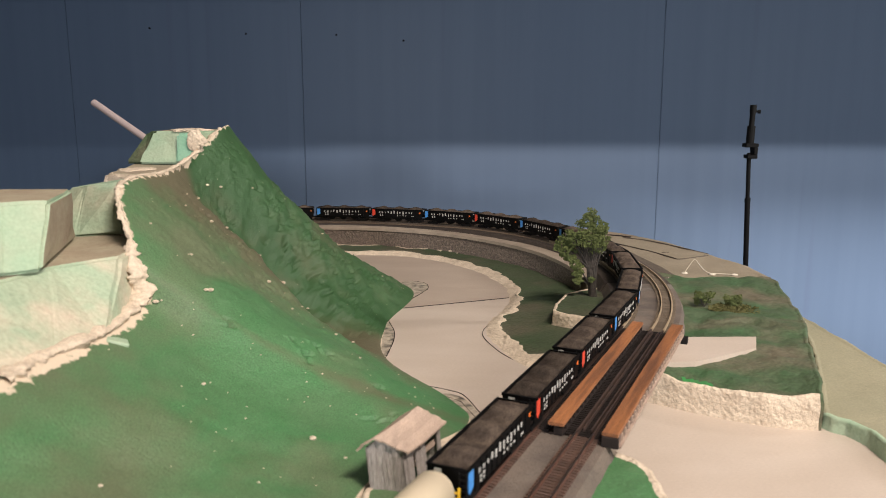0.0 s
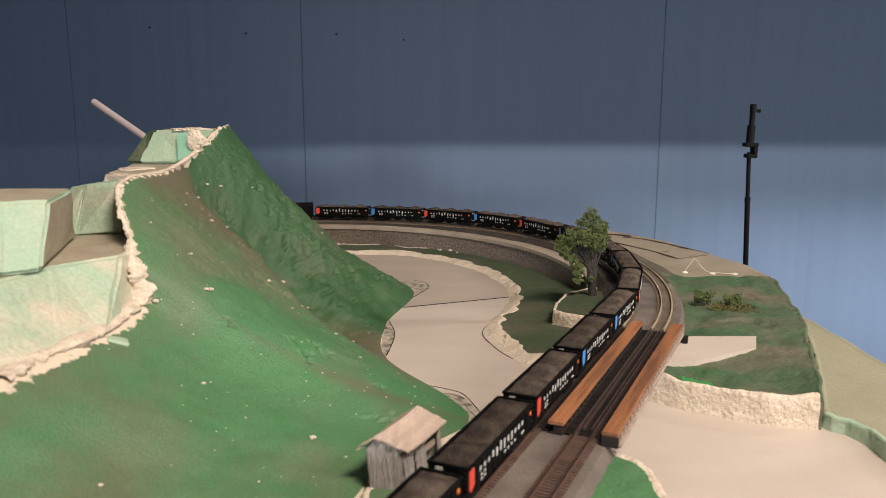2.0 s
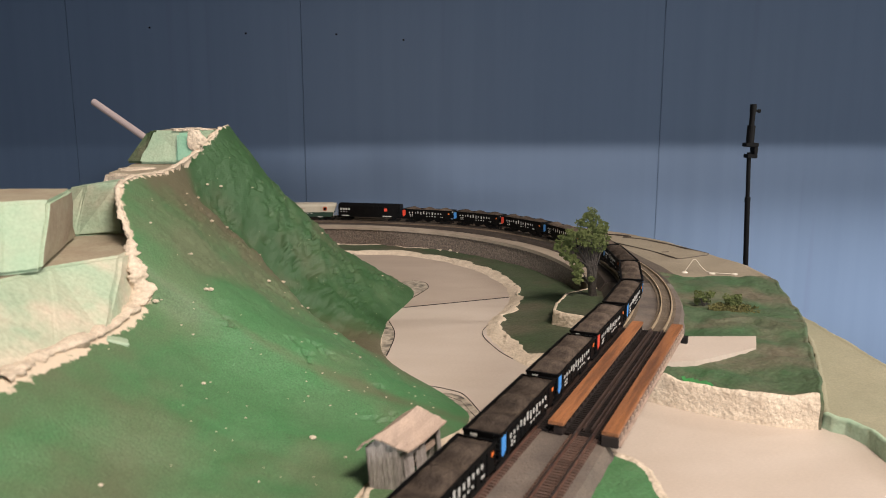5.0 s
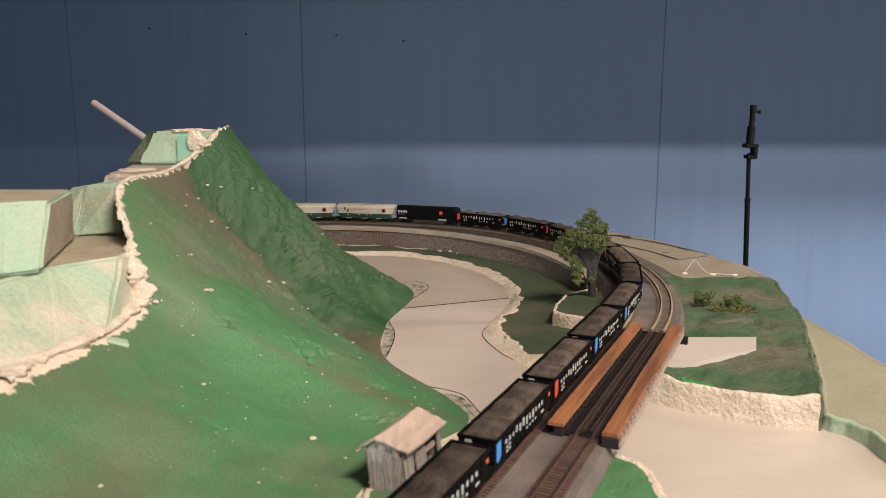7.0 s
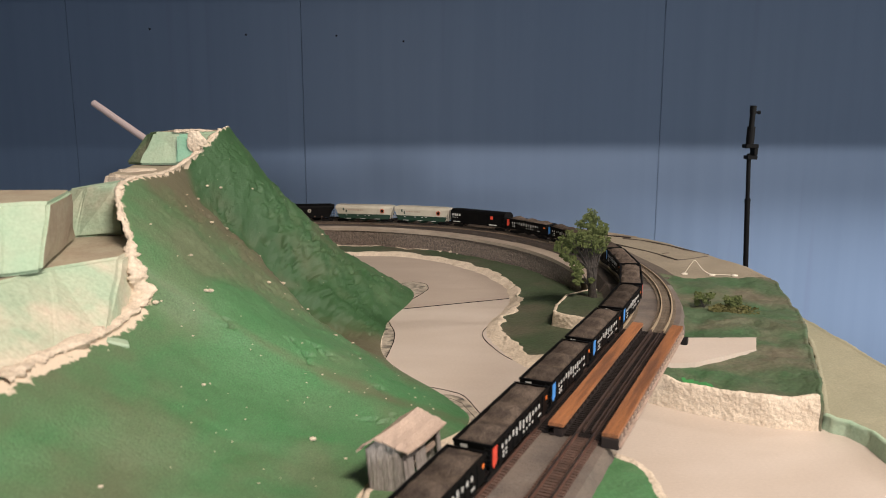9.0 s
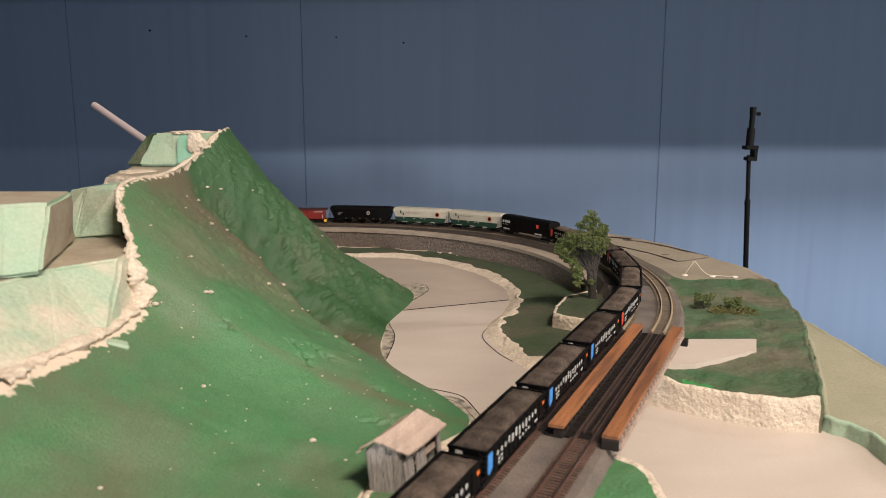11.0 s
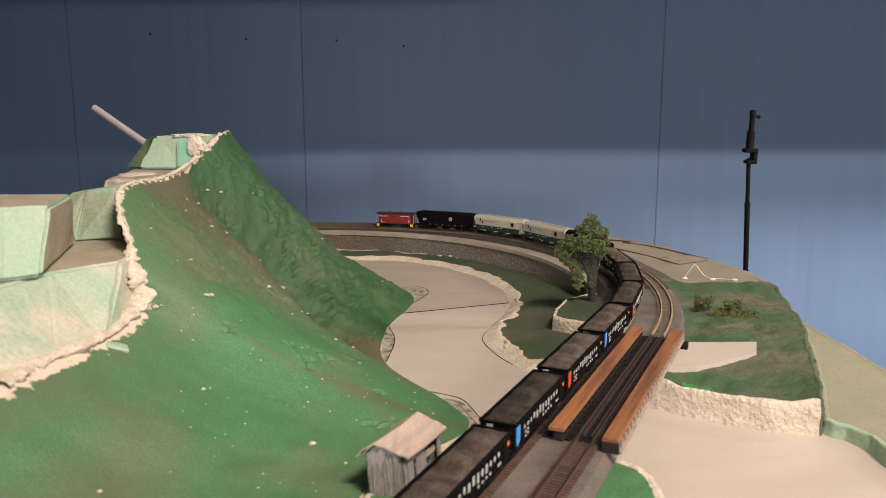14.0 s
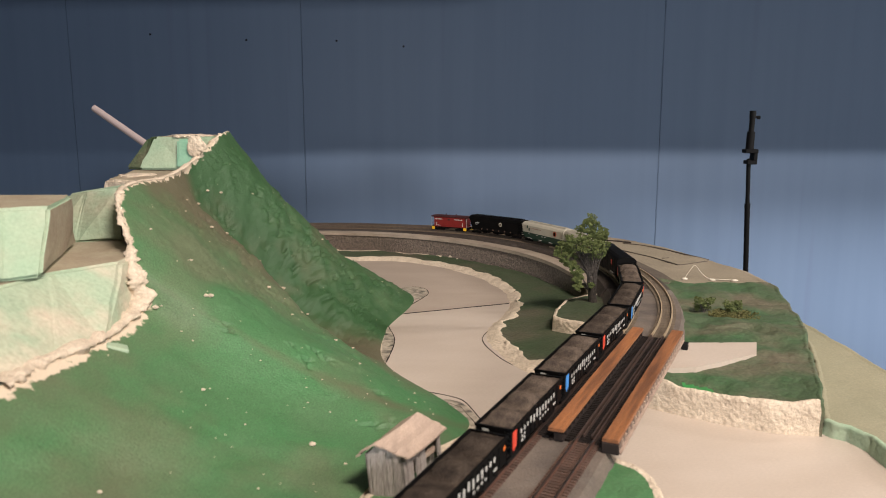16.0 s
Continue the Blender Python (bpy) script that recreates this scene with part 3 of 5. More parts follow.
def stone_wall():
    """Dark rock-textured strip below the curve, with a cream cap."""
    wall = empty("retaining_wall", "dark rock-textured retaining wall with cream cap", "wall", kind="structure")
    bm = bmesh.new()
    rows, cols = 14, 640
    grid, caps = [], []
    for i in range(cols + 1):
        s = 0.56 + 0.95 * i / cols
        off = wall_off(s)
        col = []
        for j in range(rows + 1):
            z = -0.034 + 0.0245 * j / rows
            d = off - 0.0012 * j / rows + 0.0014 * grain(s * 9, z * 9, 0, 75, 4)
            x, y, _ = line(s, -d)
            col.append(bm.verts.new((x, y, z)))
        grid.append(col)
        caps.append([(*line(s, -off + u)[:2], z) for u, z in ((-0.0008, -0.0100), (0.018, -0.0100), (0.018, -0.0058), (-0.0008 + 0.0006 * grain(s, 1, 2, 90, 3), -0.0058))])
    for a, b in zip(grid, grid[1:]):
        for j in range(rows):
            bm.faces.new((a[j], a[j + 1], b[j + 1], b[j]))
    part("rock_face", bm, M["stone"], wall)
    bm = bmesh.new()
    rings = [[bm.verts.new(p) for p in ring] for ring in caps]
    for a, b in zip(rings, rings[1:]):
        for k in range(4):
            bm.faces.new((a[k], a[(k + 1) % 4], b[(k + 1) % 4], b[k]))
    bm.faces.new(rings[0])
    bm.faces.new(rings[-1][::-1])
    bmesh.ops.recalc_face_normals(bm, faces=bm.faces[:])
    part("cap", bm, M["cap"], wall)


CREST = ((-0.21, 0.20, 0.052), (-0.19, 0.317, 0.054), (-0.176, 0.432, 0.057), (-0.184, 0.455, 0.085), (-0.212, 0.51, 0.119), (-0.213, 0.60, 0.1215),
         (-0.208, 0.655, 0.132), (-0.198, 0.70, 0.152), (-0.215, 0.76, 0.150), (-0.30, 0.78, 0.12))
FOOT = ((-0.07, 0.20, -0.012), (-0.05, 0.30, -0.012), (-0.03, 0.37, -0.012), (0.0145, 0.444, -0.020), (0.003, 0.505, -0.026), (-0.0475, 0.608, -0.031),
        (-0.054, 0.72, -0.035), (-0.037, 0.872, -0.035), (-0.15, 1.0, -0.037), (-0.32, 1.04, -0.037))


# Cuts torn into the hill's plaster: where along it, how far down, half length.
CUTS = ((2.80, 0.28, 0.07), (3.34, 0.54, 0.06), (3.05, 0.51, 0.07), (3.36, 0.58, 0.05), (3.14, 0.73, 0.06), (2.52, 0.79, 0.04), (2.58, 0.83, 0.08), (3.18, 0.47, 0.03), (5.95, 0.15, 0.10), (6.91, 0.07, 0.08),
        (7.00, 0.25, 0.08), (6.64, 0.45, 0.07), (6.59, 0.51, 0.10), (6.61, 0.19, 0.09), (6.20, 0.49, 0.06), (6.16, 0.58, 0.06), (6.00, 0.68, 0.05), (6.80, 0.76, 0.08), (7.00, 0.91, 0.07), (6.41, 0.34, 0.07),
        (6.45, 0.28, 0.05), (6.75, 0.62, 0.06), (6.35, 0.72, 0.06), (6.9, 0.83, 0.05), (6.3, 0.40, 0.04), (6.7, 0.33, 0.05))


def hill():
    """The big hill: rows from its crest down to its foot, round from the near side to the far spur and its back."""
    crest, foot = curve(CREST, 44), curve(FOOT, 44)
    bm = bmesh.new()
    dust_and_shade, dark, bare = (bm.verts.layers.float.new(k) for k in ("dust_and_shade", "painted_shade", "bare"))
    bell = lambda t, width: math.exp(-(t / width) ** 2)
    n, m = len(crest), 210
    grid = []
    for i in range(n):
        a, b = crest[i], foot[i]
        w, span = i / (n - 1) * 9, (a - b).length
        row = []
        for j in range(m + 1):
            v = j / m
            p = a.lerp(b, v)
            k = math.sin(math.pi * v) ** 0.5
            sag = 0.055 + 0.009 * min(1, max(0, w - 6.2))
            q = Vector((p.x, p.y, p.z - sag * math.sin(math.pi * v) * span))
            rock = min(1, max(0, (w - 3.2) / 2.5))
            bend = w - 5.6 - 0.25 * math.sin(5 * v)
            gully = 0.030 * bell(bend, 0.42) * min(1, 6 * (1 - v)) + 0.004 * bell(w - 4.5 + 0.5 * v, 0.3) * v
            crease = abs(grain(q.x, q.y * 0.55, q.z * 0.35, 34, 3))
            d = grain(q.x, q.y, q.z, 13, 3) * 0.004 + grain(q.x, q.y, q.z, 110, 5) * (0.0003 + 0.0013 * rock) - gully + (0.25 - crease) * (0.0012 + 0.004 * rock)
            # thumb-sized pits, lumps, and short gashes torn into the plaster
            d -= 0.020 * max(0, grain(q.x + 5, q.y, q.z, 95, 2) - 0.64) * rock
            d += 0.004 * max(0, grain(q.x, q.y + 9, q.z, 210, 3) - 0.42) * rock
            torn = max(0, grain(q.x, q.y + 3, q.z, 26, 2) - 0.10)
            gash = abs(grain(q.x + 2, q.y, q.z * 2.2, 60, 2))
            d -= min(1, torn * 9) * max(0, 0.05 - gash) * (0.004 + 0.11 * rock)
            for cw, cv, half in CUTS:
                if abs(w - cw) < 2.5 * half and abs(v - cv) < 0.06:
                    reach = bell(w - cw, half)
                    off = v - cv - 0.012 * math.sin(40 * (w - cw) + 9 * cv)
                    d += reach * (0.0014 * bell(off + 0.016, 0.010) - 0.0062 * bell(off, 0.0075))
            vert = bm.verts.new(q + Vector((0.5, 0, 0.8)) * d * k)
            # brown along gully and crest; the last far-slope terms also darken as shade
            vert[dust_and_shade] = -0.85 + 1.5 * bell(bend + 0.15, 0.75) + 1.1 * bell(w - 5.0, 0.8) * max(0, 1 - 2.2 * v) + 0.75 * bell(w - 2.75 - 0.3 * v, 0.13) \
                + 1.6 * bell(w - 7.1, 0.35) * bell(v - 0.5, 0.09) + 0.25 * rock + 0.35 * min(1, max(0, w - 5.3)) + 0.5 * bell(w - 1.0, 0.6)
            # painted-in shade: far slope, its upper part and the gully's far side
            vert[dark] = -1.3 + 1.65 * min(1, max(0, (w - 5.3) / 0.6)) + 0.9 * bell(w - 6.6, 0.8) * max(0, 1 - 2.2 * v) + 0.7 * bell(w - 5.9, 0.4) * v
            wide = 0.0065 if w < 2.3 else 0.0016 if w < 6.6 else 0.0008
            vert[bare] = (wide - v * span) / 0.0042
            row.append(vert)
        row.append(bm.verts.new((b.x + (0.005 if 3 < w < 4.6 else 0.001), b.y + (0.003 if 3 < w < 4.6 else 0), -0.037)))
        row[-1][dust_and_shade], row[-1][dark], row[-1][bare] = -2, -2, -9
        grid.append(row)
    for a, b in zip(grid, grid[1:]):
        for j in range(m + 1):
            f = bm.faces.new((a[j], a[j + 1], b[j + 1], b[j]))
            f.material_index = 1 if j >= m else 0
    bmesh.ops.recalc_face_normals(bm, faces=bm.faces[:])
    spots = [v.co.copy() for r in grid[36:334] for v in r[10:-5]]
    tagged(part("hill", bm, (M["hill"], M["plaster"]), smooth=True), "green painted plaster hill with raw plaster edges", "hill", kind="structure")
    # crumbs of plaster lying on the slope
    bm = bmesh.new()
    for c in random.sample(spots, 170):
        r = 0.0003 + 0.0014 * random.random() ** 5
        bmesh.ops.create_icosphere(bm, subdivisions=1, radius=r, matrix=Matrix.Translation(c + Vector((0.3, -0.2, 0.5)) * r) @ Matrix.Diagonal((1.4, 1, 0.8, 1)))
    tagged(part("plaster_crumbs", bm, M["plaster"]), "small white plaster crumbs on the green slope", "crumbs", kind="stuff")
    # ragged raw plaster along the crest
    bm = bmesh.new()
    rings = []
    line_pts = curve(CREST[1:8], 44)
    for i, p in enumerate(line_pts):
        u = (line_pts[min(i + 1, len(line_pts) - 1)] - line_pts[max(i - 1, 0)]).normalized()
        e1 = u.cross(Vector((0, 0, 1))).normalized()
        e2 = e1.cross(u)
        low = min(1, max(0, (95 - i) / 20))
        ring = []
        for k in range(18):
            t = 2 * math.pi * k / 18
            base = p + e1 * math.cos(t) * 0.0035 + e2 * math.sin(t) * 0.0022
            r = max(0.12, 0.72 + 0.2 * low + 0.55 * grain(base.x, base.y, base.z, 330, 4) + 0.75 * grain(base.x, base.y, base.z, 75, 2))
            ring.append(bm.verts.new(p - e1 * (0.0014 + 0.0015 * low) + e1 * math.cos(t) * (0.0026 + 0.0045 * low) * r + e2 * math.sin(t) * (0.0013 + 0.0012 * low) * r))
        rings.append(ring)
    for a, b in zip(rings, rings[1:]):
        for k in range(18):
            bm.faces.new((a[k], a[(k + 1) % 18], b[(k + 1) % 18], b[k]))
    bmesh.ops.recalc_face_normals(bm, faces=bm.faces[:])
    tagged(part("plaster_edge", bm, M["plaster"], smooth=True), "ragged raw plaster along the hill's crest", "plaster", kind="structure")


def foam_stack():
    """Raw foam layers that make the hill's back, with brown-painted ledges."""
    def block(low, z0, high, z1, label, top="ledge", rough=0.0012, side="foam", brown=()):
        bm = bmesh.new()
        n = len(low)
        lo = [bm.verts.new((x, y, z0)) for x, y in low]
        hi = [bm.verts.new((*q[:2], q[2] if len(q) > 2 else z1)) for q in high]
        fs = [bm.faces.new(hi), bm.faces.new(lo[::-1])] + [bm.faces.new((lo[i], lo[(i + 1) % n], hi[(i + 1) % n], hi[i])) for i in range(n)]
        bmesh.ops.recalc_face_normals(bm, faces=fs)
        fs[0].material_index = 1
        for i in brown:
            fs[2 + i].material_index = 1
        bmesh.ops.bevel(bm, geom=bm.edges[:], offset=0.002, segments=2, affect="EDGES")
        bmesh.ops.triangulate(bm, faces=bm.faces[:])
        bmesh.ops.subdivide_edges(bm, edges=[e for e in bm.edges if e.calc_length() > 0.012], cuts=3)
        bmesh.ops.triangulate(bm, faces=bm.faces[:])
        for v in bm.verts:
            c = v.co
            v.co = c + Vector((grain(c.x, c.y, c.z, 60), grain(c.y, c.z, c.x, 60), 0.4 * grain(c.z, c.x, c.y, 60))) * rough
        tagged(part("foam_block", bm, (M[side], M[top])), label, "foam block", group="foam blocks of the hill")
    block([(-0.75, 0.15), (-0.26, 0.15), (-0.235, 0.50), (-0.26, 0.76), (-0.32, 0.78), (-0.75, 0.78)], RIVER, [(-0.75, 0.15), (-0.26, 0.15), (-0.235, 0.50), (-0.26, 0.74), (-0.32, 0.76), (-0.75, 0.76)], 0.0495,
          "thick pale green foam block at the hill's core")
    block([(-0.75, 0.2), (-0.21, 0.2), (-0.19, 0.317), (-0.182, 0.351), (-0.176, 0.389), (-0.179, 0.434), (-0.21, 0.52), (-0.75, 0.56)], 0.050,
          [(-0.75, 0.24), (-0.24, 0.24), (-0.221, 0.36), (-0.211, 0.408), (-0.186, 0.440), (-0.186, 0.464), (-0.22, 0.525), (-0.75, 0.56)], 0.085, "sloping pale green foam block with plaster-smeared face", side="smeared")
    # Side 3 gets the ledge brown as well: paint and its shade in one colour.
    block([(-0.75, 0.30), (-0.245, 0.30), (-0.222, 0.379), (-0.208, 0.393), (-0.24, 0.498), (-0.75, 0.50)], 0.0855,
          [(-0.75, 0.36), (-0.255, 0.36), (-0.231, 0.400), (-0.209, 0.412), (-0.226, 0.470), (-0.75, 0.47)], 0.1205, "pale green foam block with brown-painted top", brown=(3,))
    block([(-0.262, 0.506), (-0.243, 0.505), (-0.214, 0.515), (-0.22, 0.545), (-0.262, 0.56)], 0.0855,
          [(-0.262, 0.54), (-0.245, 0.53, 0.1175), (-0.219, 0.522, 0.120), (-0.218, 0.56, 0.121), (-0.262, 0.56)], 0.114, "wedge-shaped pale green foam block", top="foam", side="smeared")
    block([(-0.275, 0.572), (-0.235, 0.562), (-0.225, 0.60), (-0.22, 0.66), (-0.24, 0.76), (-0.30, 0.76)], 0.050,
          [(-0.252, 0.580), (-0.222, 0.562), (-0.217, 0.60), (-0.212, 0.66), (-0.232, 0.75), (-0.275, 0.70)], 0.1215, "foam block with brown plastered ledge", side="plaster")
    block([(-0.262, 0.668), (-0.214, 0.662), (-0.203, 0.70), (-0.222, 0.765), (-0.272, 0.76)], 0.122,
          [(-0.250, 0.678), (-0.211, 0.668), (-0.200, 0.70), (-0.217, 0.755), (-0.262, 0.755)], 0.150, "pale green foam block at the hilltop")
    block([(-0.2275, 0.6605), (-0.2105, 0.6585), (-0.2105, 0.6645), (-0.2275, 0.6660)], 0.1235, [(-0.2272, 0.6665), (-0.2100, 0.6650), (-0.2100, 0.6680), (-0.2272, 0.6690)], 0.1485, "fresh mint green foam piece at the hilltop", side="mint", top="mint", rough=0.0004)
    block([(-0.276, 0.674), (-0.256, 0.669), (-0.256, 0.75), (-0.285, 0.75)], 0.122, [(-0.259, 0.686), (-0.2515, 0.680), (-0.2515, 0.74), (-0.262, 0.74)], 0.1495, "dark green painted plaster flank of the hilltop", side="green", top="green")


def plaster_patches():
    for c, s in (((-0.2085, 0.6605, 0.1425), (0.0085, 0.0016, 0.0085)), ((-0.243, 0.615, 0.1212), (0.014, 0.016, 0.0016)), ((-0.222, 0.69, 0.1502), (0.016, 0.018, 0.0018))):
        bm = bmesh.new()
        bmesh.ops.create_icosphere(bm, subdivisions=5, radius=1, matrix=Matrix())
        for v in bm.verts:
            p = Vector((v.co.x * s[0], v.co.y * s[1], v.co.z * s[2])) + Vector(c)
            v.co = Vector(c) + (p - Vector(c)) * (1 + 0.32 * grain(p.x, p.y, p.z, 150, 4))
        tagged(part("plaster_patch", bm, M["plaster"], smooth=True), "rough raw plaster daubed on the foam", "plaster", group="plaster daubs", kind="structure")


def track(side, name, label):
    t = empty(name, label, "railway track", kind="structure")
    for rail in (-0.0045, 0.0045):
        prof = [(-0.0007, -0.002), (0.0007, -0.002), (0.0005, 0.0), (-0.0005, 0.0)]
        for a, b, m in ((-0.98, BRIDGE[0], "rail"), (BRIDGE[0], BRIDGE[1], "rail_dark"), (BRIDGE[1], 0.75, "rail_tan"), (0.75, 1.75, "rail_far")):
            bm = bmesh.new()
            sweep(bm, a, b, side + rail, prof, mis=[0, 0, 1, 0])
            part("rail", bm, (M[m], M["steel"] if m == "rail" else M[m]), t)
    me = {}
    for m in ("tie", "tie_dark", "tie_tan"):
        w = 0.0112 if m == "tie_dark" else 0.0078
        bm = boxes(((-w, -0.0008, -0.0035), (w, 0.0008, -0.0021)))
        me[m] = bpy.data.meshes.new("tie")
        bm.to_mesh(me[m])
        bm.free()
        me[m].materials.append(M[m])
    rest = bmesh.new()
    s = -0.98
    while s < 1.75:
        m = "tie" if s < BRIDGE[0] else "tie_dark" if s < BRIDGE[1] else "tie_tan"
        x, y, h = line(s, side)
        place = Matrix.Translation((x, y, grade(s))) @ Matrix.Rotation(-h, 4, "Z")
        if 0.0 < s < 0.72:
            ob = new("tie", me[m])
            ob.matrix_basis = place
            ob.parent = t
        else:
            box(rest, (-0.0078, -0.0008, -0.0035), (0.0078, 0.0008, -0.0021), place, 0 if s < 0 else 1 if s < 0.78 else 2)
        s += 0.0029
    tagged(part("ties", rest, (M["tie"], M["tie_tan"], M["tie_lit"]), t), kind="stuff")


def roadbed():
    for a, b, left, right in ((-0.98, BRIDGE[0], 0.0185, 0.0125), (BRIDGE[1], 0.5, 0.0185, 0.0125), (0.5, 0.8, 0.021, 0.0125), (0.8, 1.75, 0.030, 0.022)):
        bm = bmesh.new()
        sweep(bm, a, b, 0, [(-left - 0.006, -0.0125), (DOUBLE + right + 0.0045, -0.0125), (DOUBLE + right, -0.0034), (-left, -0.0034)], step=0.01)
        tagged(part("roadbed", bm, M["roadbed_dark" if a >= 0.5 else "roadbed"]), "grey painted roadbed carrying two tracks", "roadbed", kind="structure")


def bridge():
    br = empty("girder_bridge", "double-track plate girder bridge with orange wooden walkways", "bridge")
    a, b = BRIDGE
    for side, lo, hi in ((-0.0145, a, b), (0.0162, a - 0.002, b), (0.0457, a - 0.004, b + 0.004)):
        outer = side > 0.04
        bm = bmesh.new()
        sweep(bm, lo, hi, side, [(-0.0012, -0.0022), (0.0012, -0.0022), (0.0012, 0.0015), (-0.0012, 0.0015)], step=0.03)
        sweep(bm, lo, hi, side, [(-0.0038, 0.0015), (0.0038, 0.0015), (0.0038, 0.0024), (-0.0038, 0.0024)], step=0.03)
        sweep(bm, lo, hi, side, [(-0.0038, -0.0030), (0.0038, -0.0030), (0.0038, -0.0022), (-0.0038, -0.0022)], step=0.03)
        if outer:
            sweep(bm, lo, hi, side, [(0.0012, -0.0022), (0.0040, -0.0022), (0.0040, 0.0015), (0.0012, 0.0015)], step=0.03)
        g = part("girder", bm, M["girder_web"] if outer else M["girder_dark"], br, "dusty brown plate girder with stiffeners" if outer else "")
        n = 26
        for i in range(n + 1):
            x, y, h = line(lo + (hi - lo) * i / n, side)
            for e in ((1, -1) if outer else (1,)):
                reach = 0.0048 if outer and e > 0 else 0.0036
                bm = boxes(((0.0012 * e, -0.0009 if outer else -0.0006, -0.0021), (reach * e, 0.0009 if outer else 0.0006, 0.0014)))
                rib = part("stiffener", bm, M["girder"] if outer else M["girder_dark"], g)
                rib.matrix_basis = Matrix.Translation((x, y, 0)) @ Matrix.Rotation(-h, 4, "Z")
        bm = bmesh.new()
        sweep(bm, lo - 0.001, hi + 0.001, side, [(-0.0043, 0.0025), (0.0043, 0.0025), (0.0041, 0.0043), (-0.0041, 0.0043)], step=0.012)
        x, y, h = line(lo, side)
        ob = part("walkway_plank", bm, M["plank"], br, "orange-brown stained wooden plank")
        ob.data.transform(Matrix.Rotation(h, 4, "Z") @ Matrix.Translation((-x, -y, 0)))
        ob.matrix_basis = Matrix.Translation((x, y, 0)) @ Matrix.Rotation(-h, 4, "Z")
    x, y, h = line(b + 0.001, 0.0515)
    ob = part("bearing", boxes(((-0.002, -0.003, -0.009), (0.003, 0.003, -0.0035)), bevel=0.0004), M["underframe"], br, "dark bearing block under the girder")
    ob.matrix_basis = Matrix.Translation((x, y, 0)) @ Matrix.Rotation(-h, 4, "Z")
    bm = bmesh.new()
    sweep(bm, a - 0.004, b + 0.004, 0.0457, [(0.0041, -0.0034), (0.0056, -0.0034), (0.0056, -0.0024), (0.0041, -0.0024)], step=0.03)
    part("lower_flange", bm, M["girder"], br, "dusty pale lower flange")
    x, y, h = line(a - 0.0052, 0.0457)
    ob = part("end_plate", boxes(((-0.0042, -0.0009, -0.0034), (0.0048, 0.0009, 0.0024)), bevel=0.0003), M["girder_dark"], br, "dark steel plate closing the girder")
    ob.matrix_basis = Matrix.Translation((x, y, 0)) @ Matrix.Rotation(-h, 4, "Z")
    bm = bmesh.new()
    sweep(bm, a, b, 0, [(-0.012, -0.0085), (DOUBLE + 0.012, -0.0085), (DOUBLE + 0.012, -0.0062), (-0.012, -0.0062)], step=0.03)
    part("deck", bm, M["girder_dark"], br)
    for side in (0.0, DOUBLE):
        for off in (-0.0022, 0.0022):
            bm = bmesh.new()
            sweep(bm, a + 0.006, b - 0.006, side + off, [(-0.0004, -0.002), (0.0004, -0.002), (0.0004, -0.0002), (-0.0004, -0.0002)], step=0.03)
            part("guard_rail", bm, M["rail_dark"], br)
    for s in (a - 0.004, b + 0.004):
        x, y, h = line(s, DOUBLE / 2)
        bm = boxes(((-0.029, -0.004, RIVER), (0.026, 0.004, -0.0088)), bevel=0.001)
        ob = part("abutment", bm, M["girder_dark"], br)
        ob.matrix_basis = Matrix.Translation((x, y, 0)) @ Matrix.Rotation(-h, 4, "Z")


# ---- the train ----
def truck(car, x, mats=None):
    bm = bmesh.new()
    for e in (-1, 1):
        box(bm, (x - 0.009, 0.0055 * e - 0.0006, 0.0012), (x + 0.009, 0.0055 * e + 0.0006, 0.0038))
    box(bm, (x - 0.002, -0.006, 0.002), (x + 0.002, 0.006, 0.0045))
    tr = part("truck", bm, M["underframe"], car)
    for dx in (-0.0055, 0.0055):
        bm = bmesh.new()
        for e in (-1, 1):
            tube(bm, (x + dx, 0.0040 * e, 0.0027), (x + dx, 0.0049 * e, 0.0027), 0.0027, seg=14)
        tube(bm, (x + dx, -0.004, 0.0027), (x + dx, 0.004, 0.0027), 0.0006, seg=6)
        part("wheelset", bm, M["wheel"], tr)


def coupler(car, x0, x1):
    bm = boxes(((min(x0, x1), -0.0009, 0.0048), (max(x0, x1), 0.0009, 0.0066)))
    box(bm, (x1 - 0.0012, -0.0016, 0.0045), (x1 + 0.0012, 0.0016, 0.0069))
    part("coupler", bm, M["underframe"], car)


def marks(car, y, items, material, name="lettering"):
    """Plain bars on a car's side at y: (x, z, width, height)."""
    e = 1 if y > 0 else -1
    for x, z, w, h in items:
        part(name, boxes(((x - w / 2, y, z - h / 2), (x + w / 2, y + 0.00025 * e, z + h / 2))), material, car)


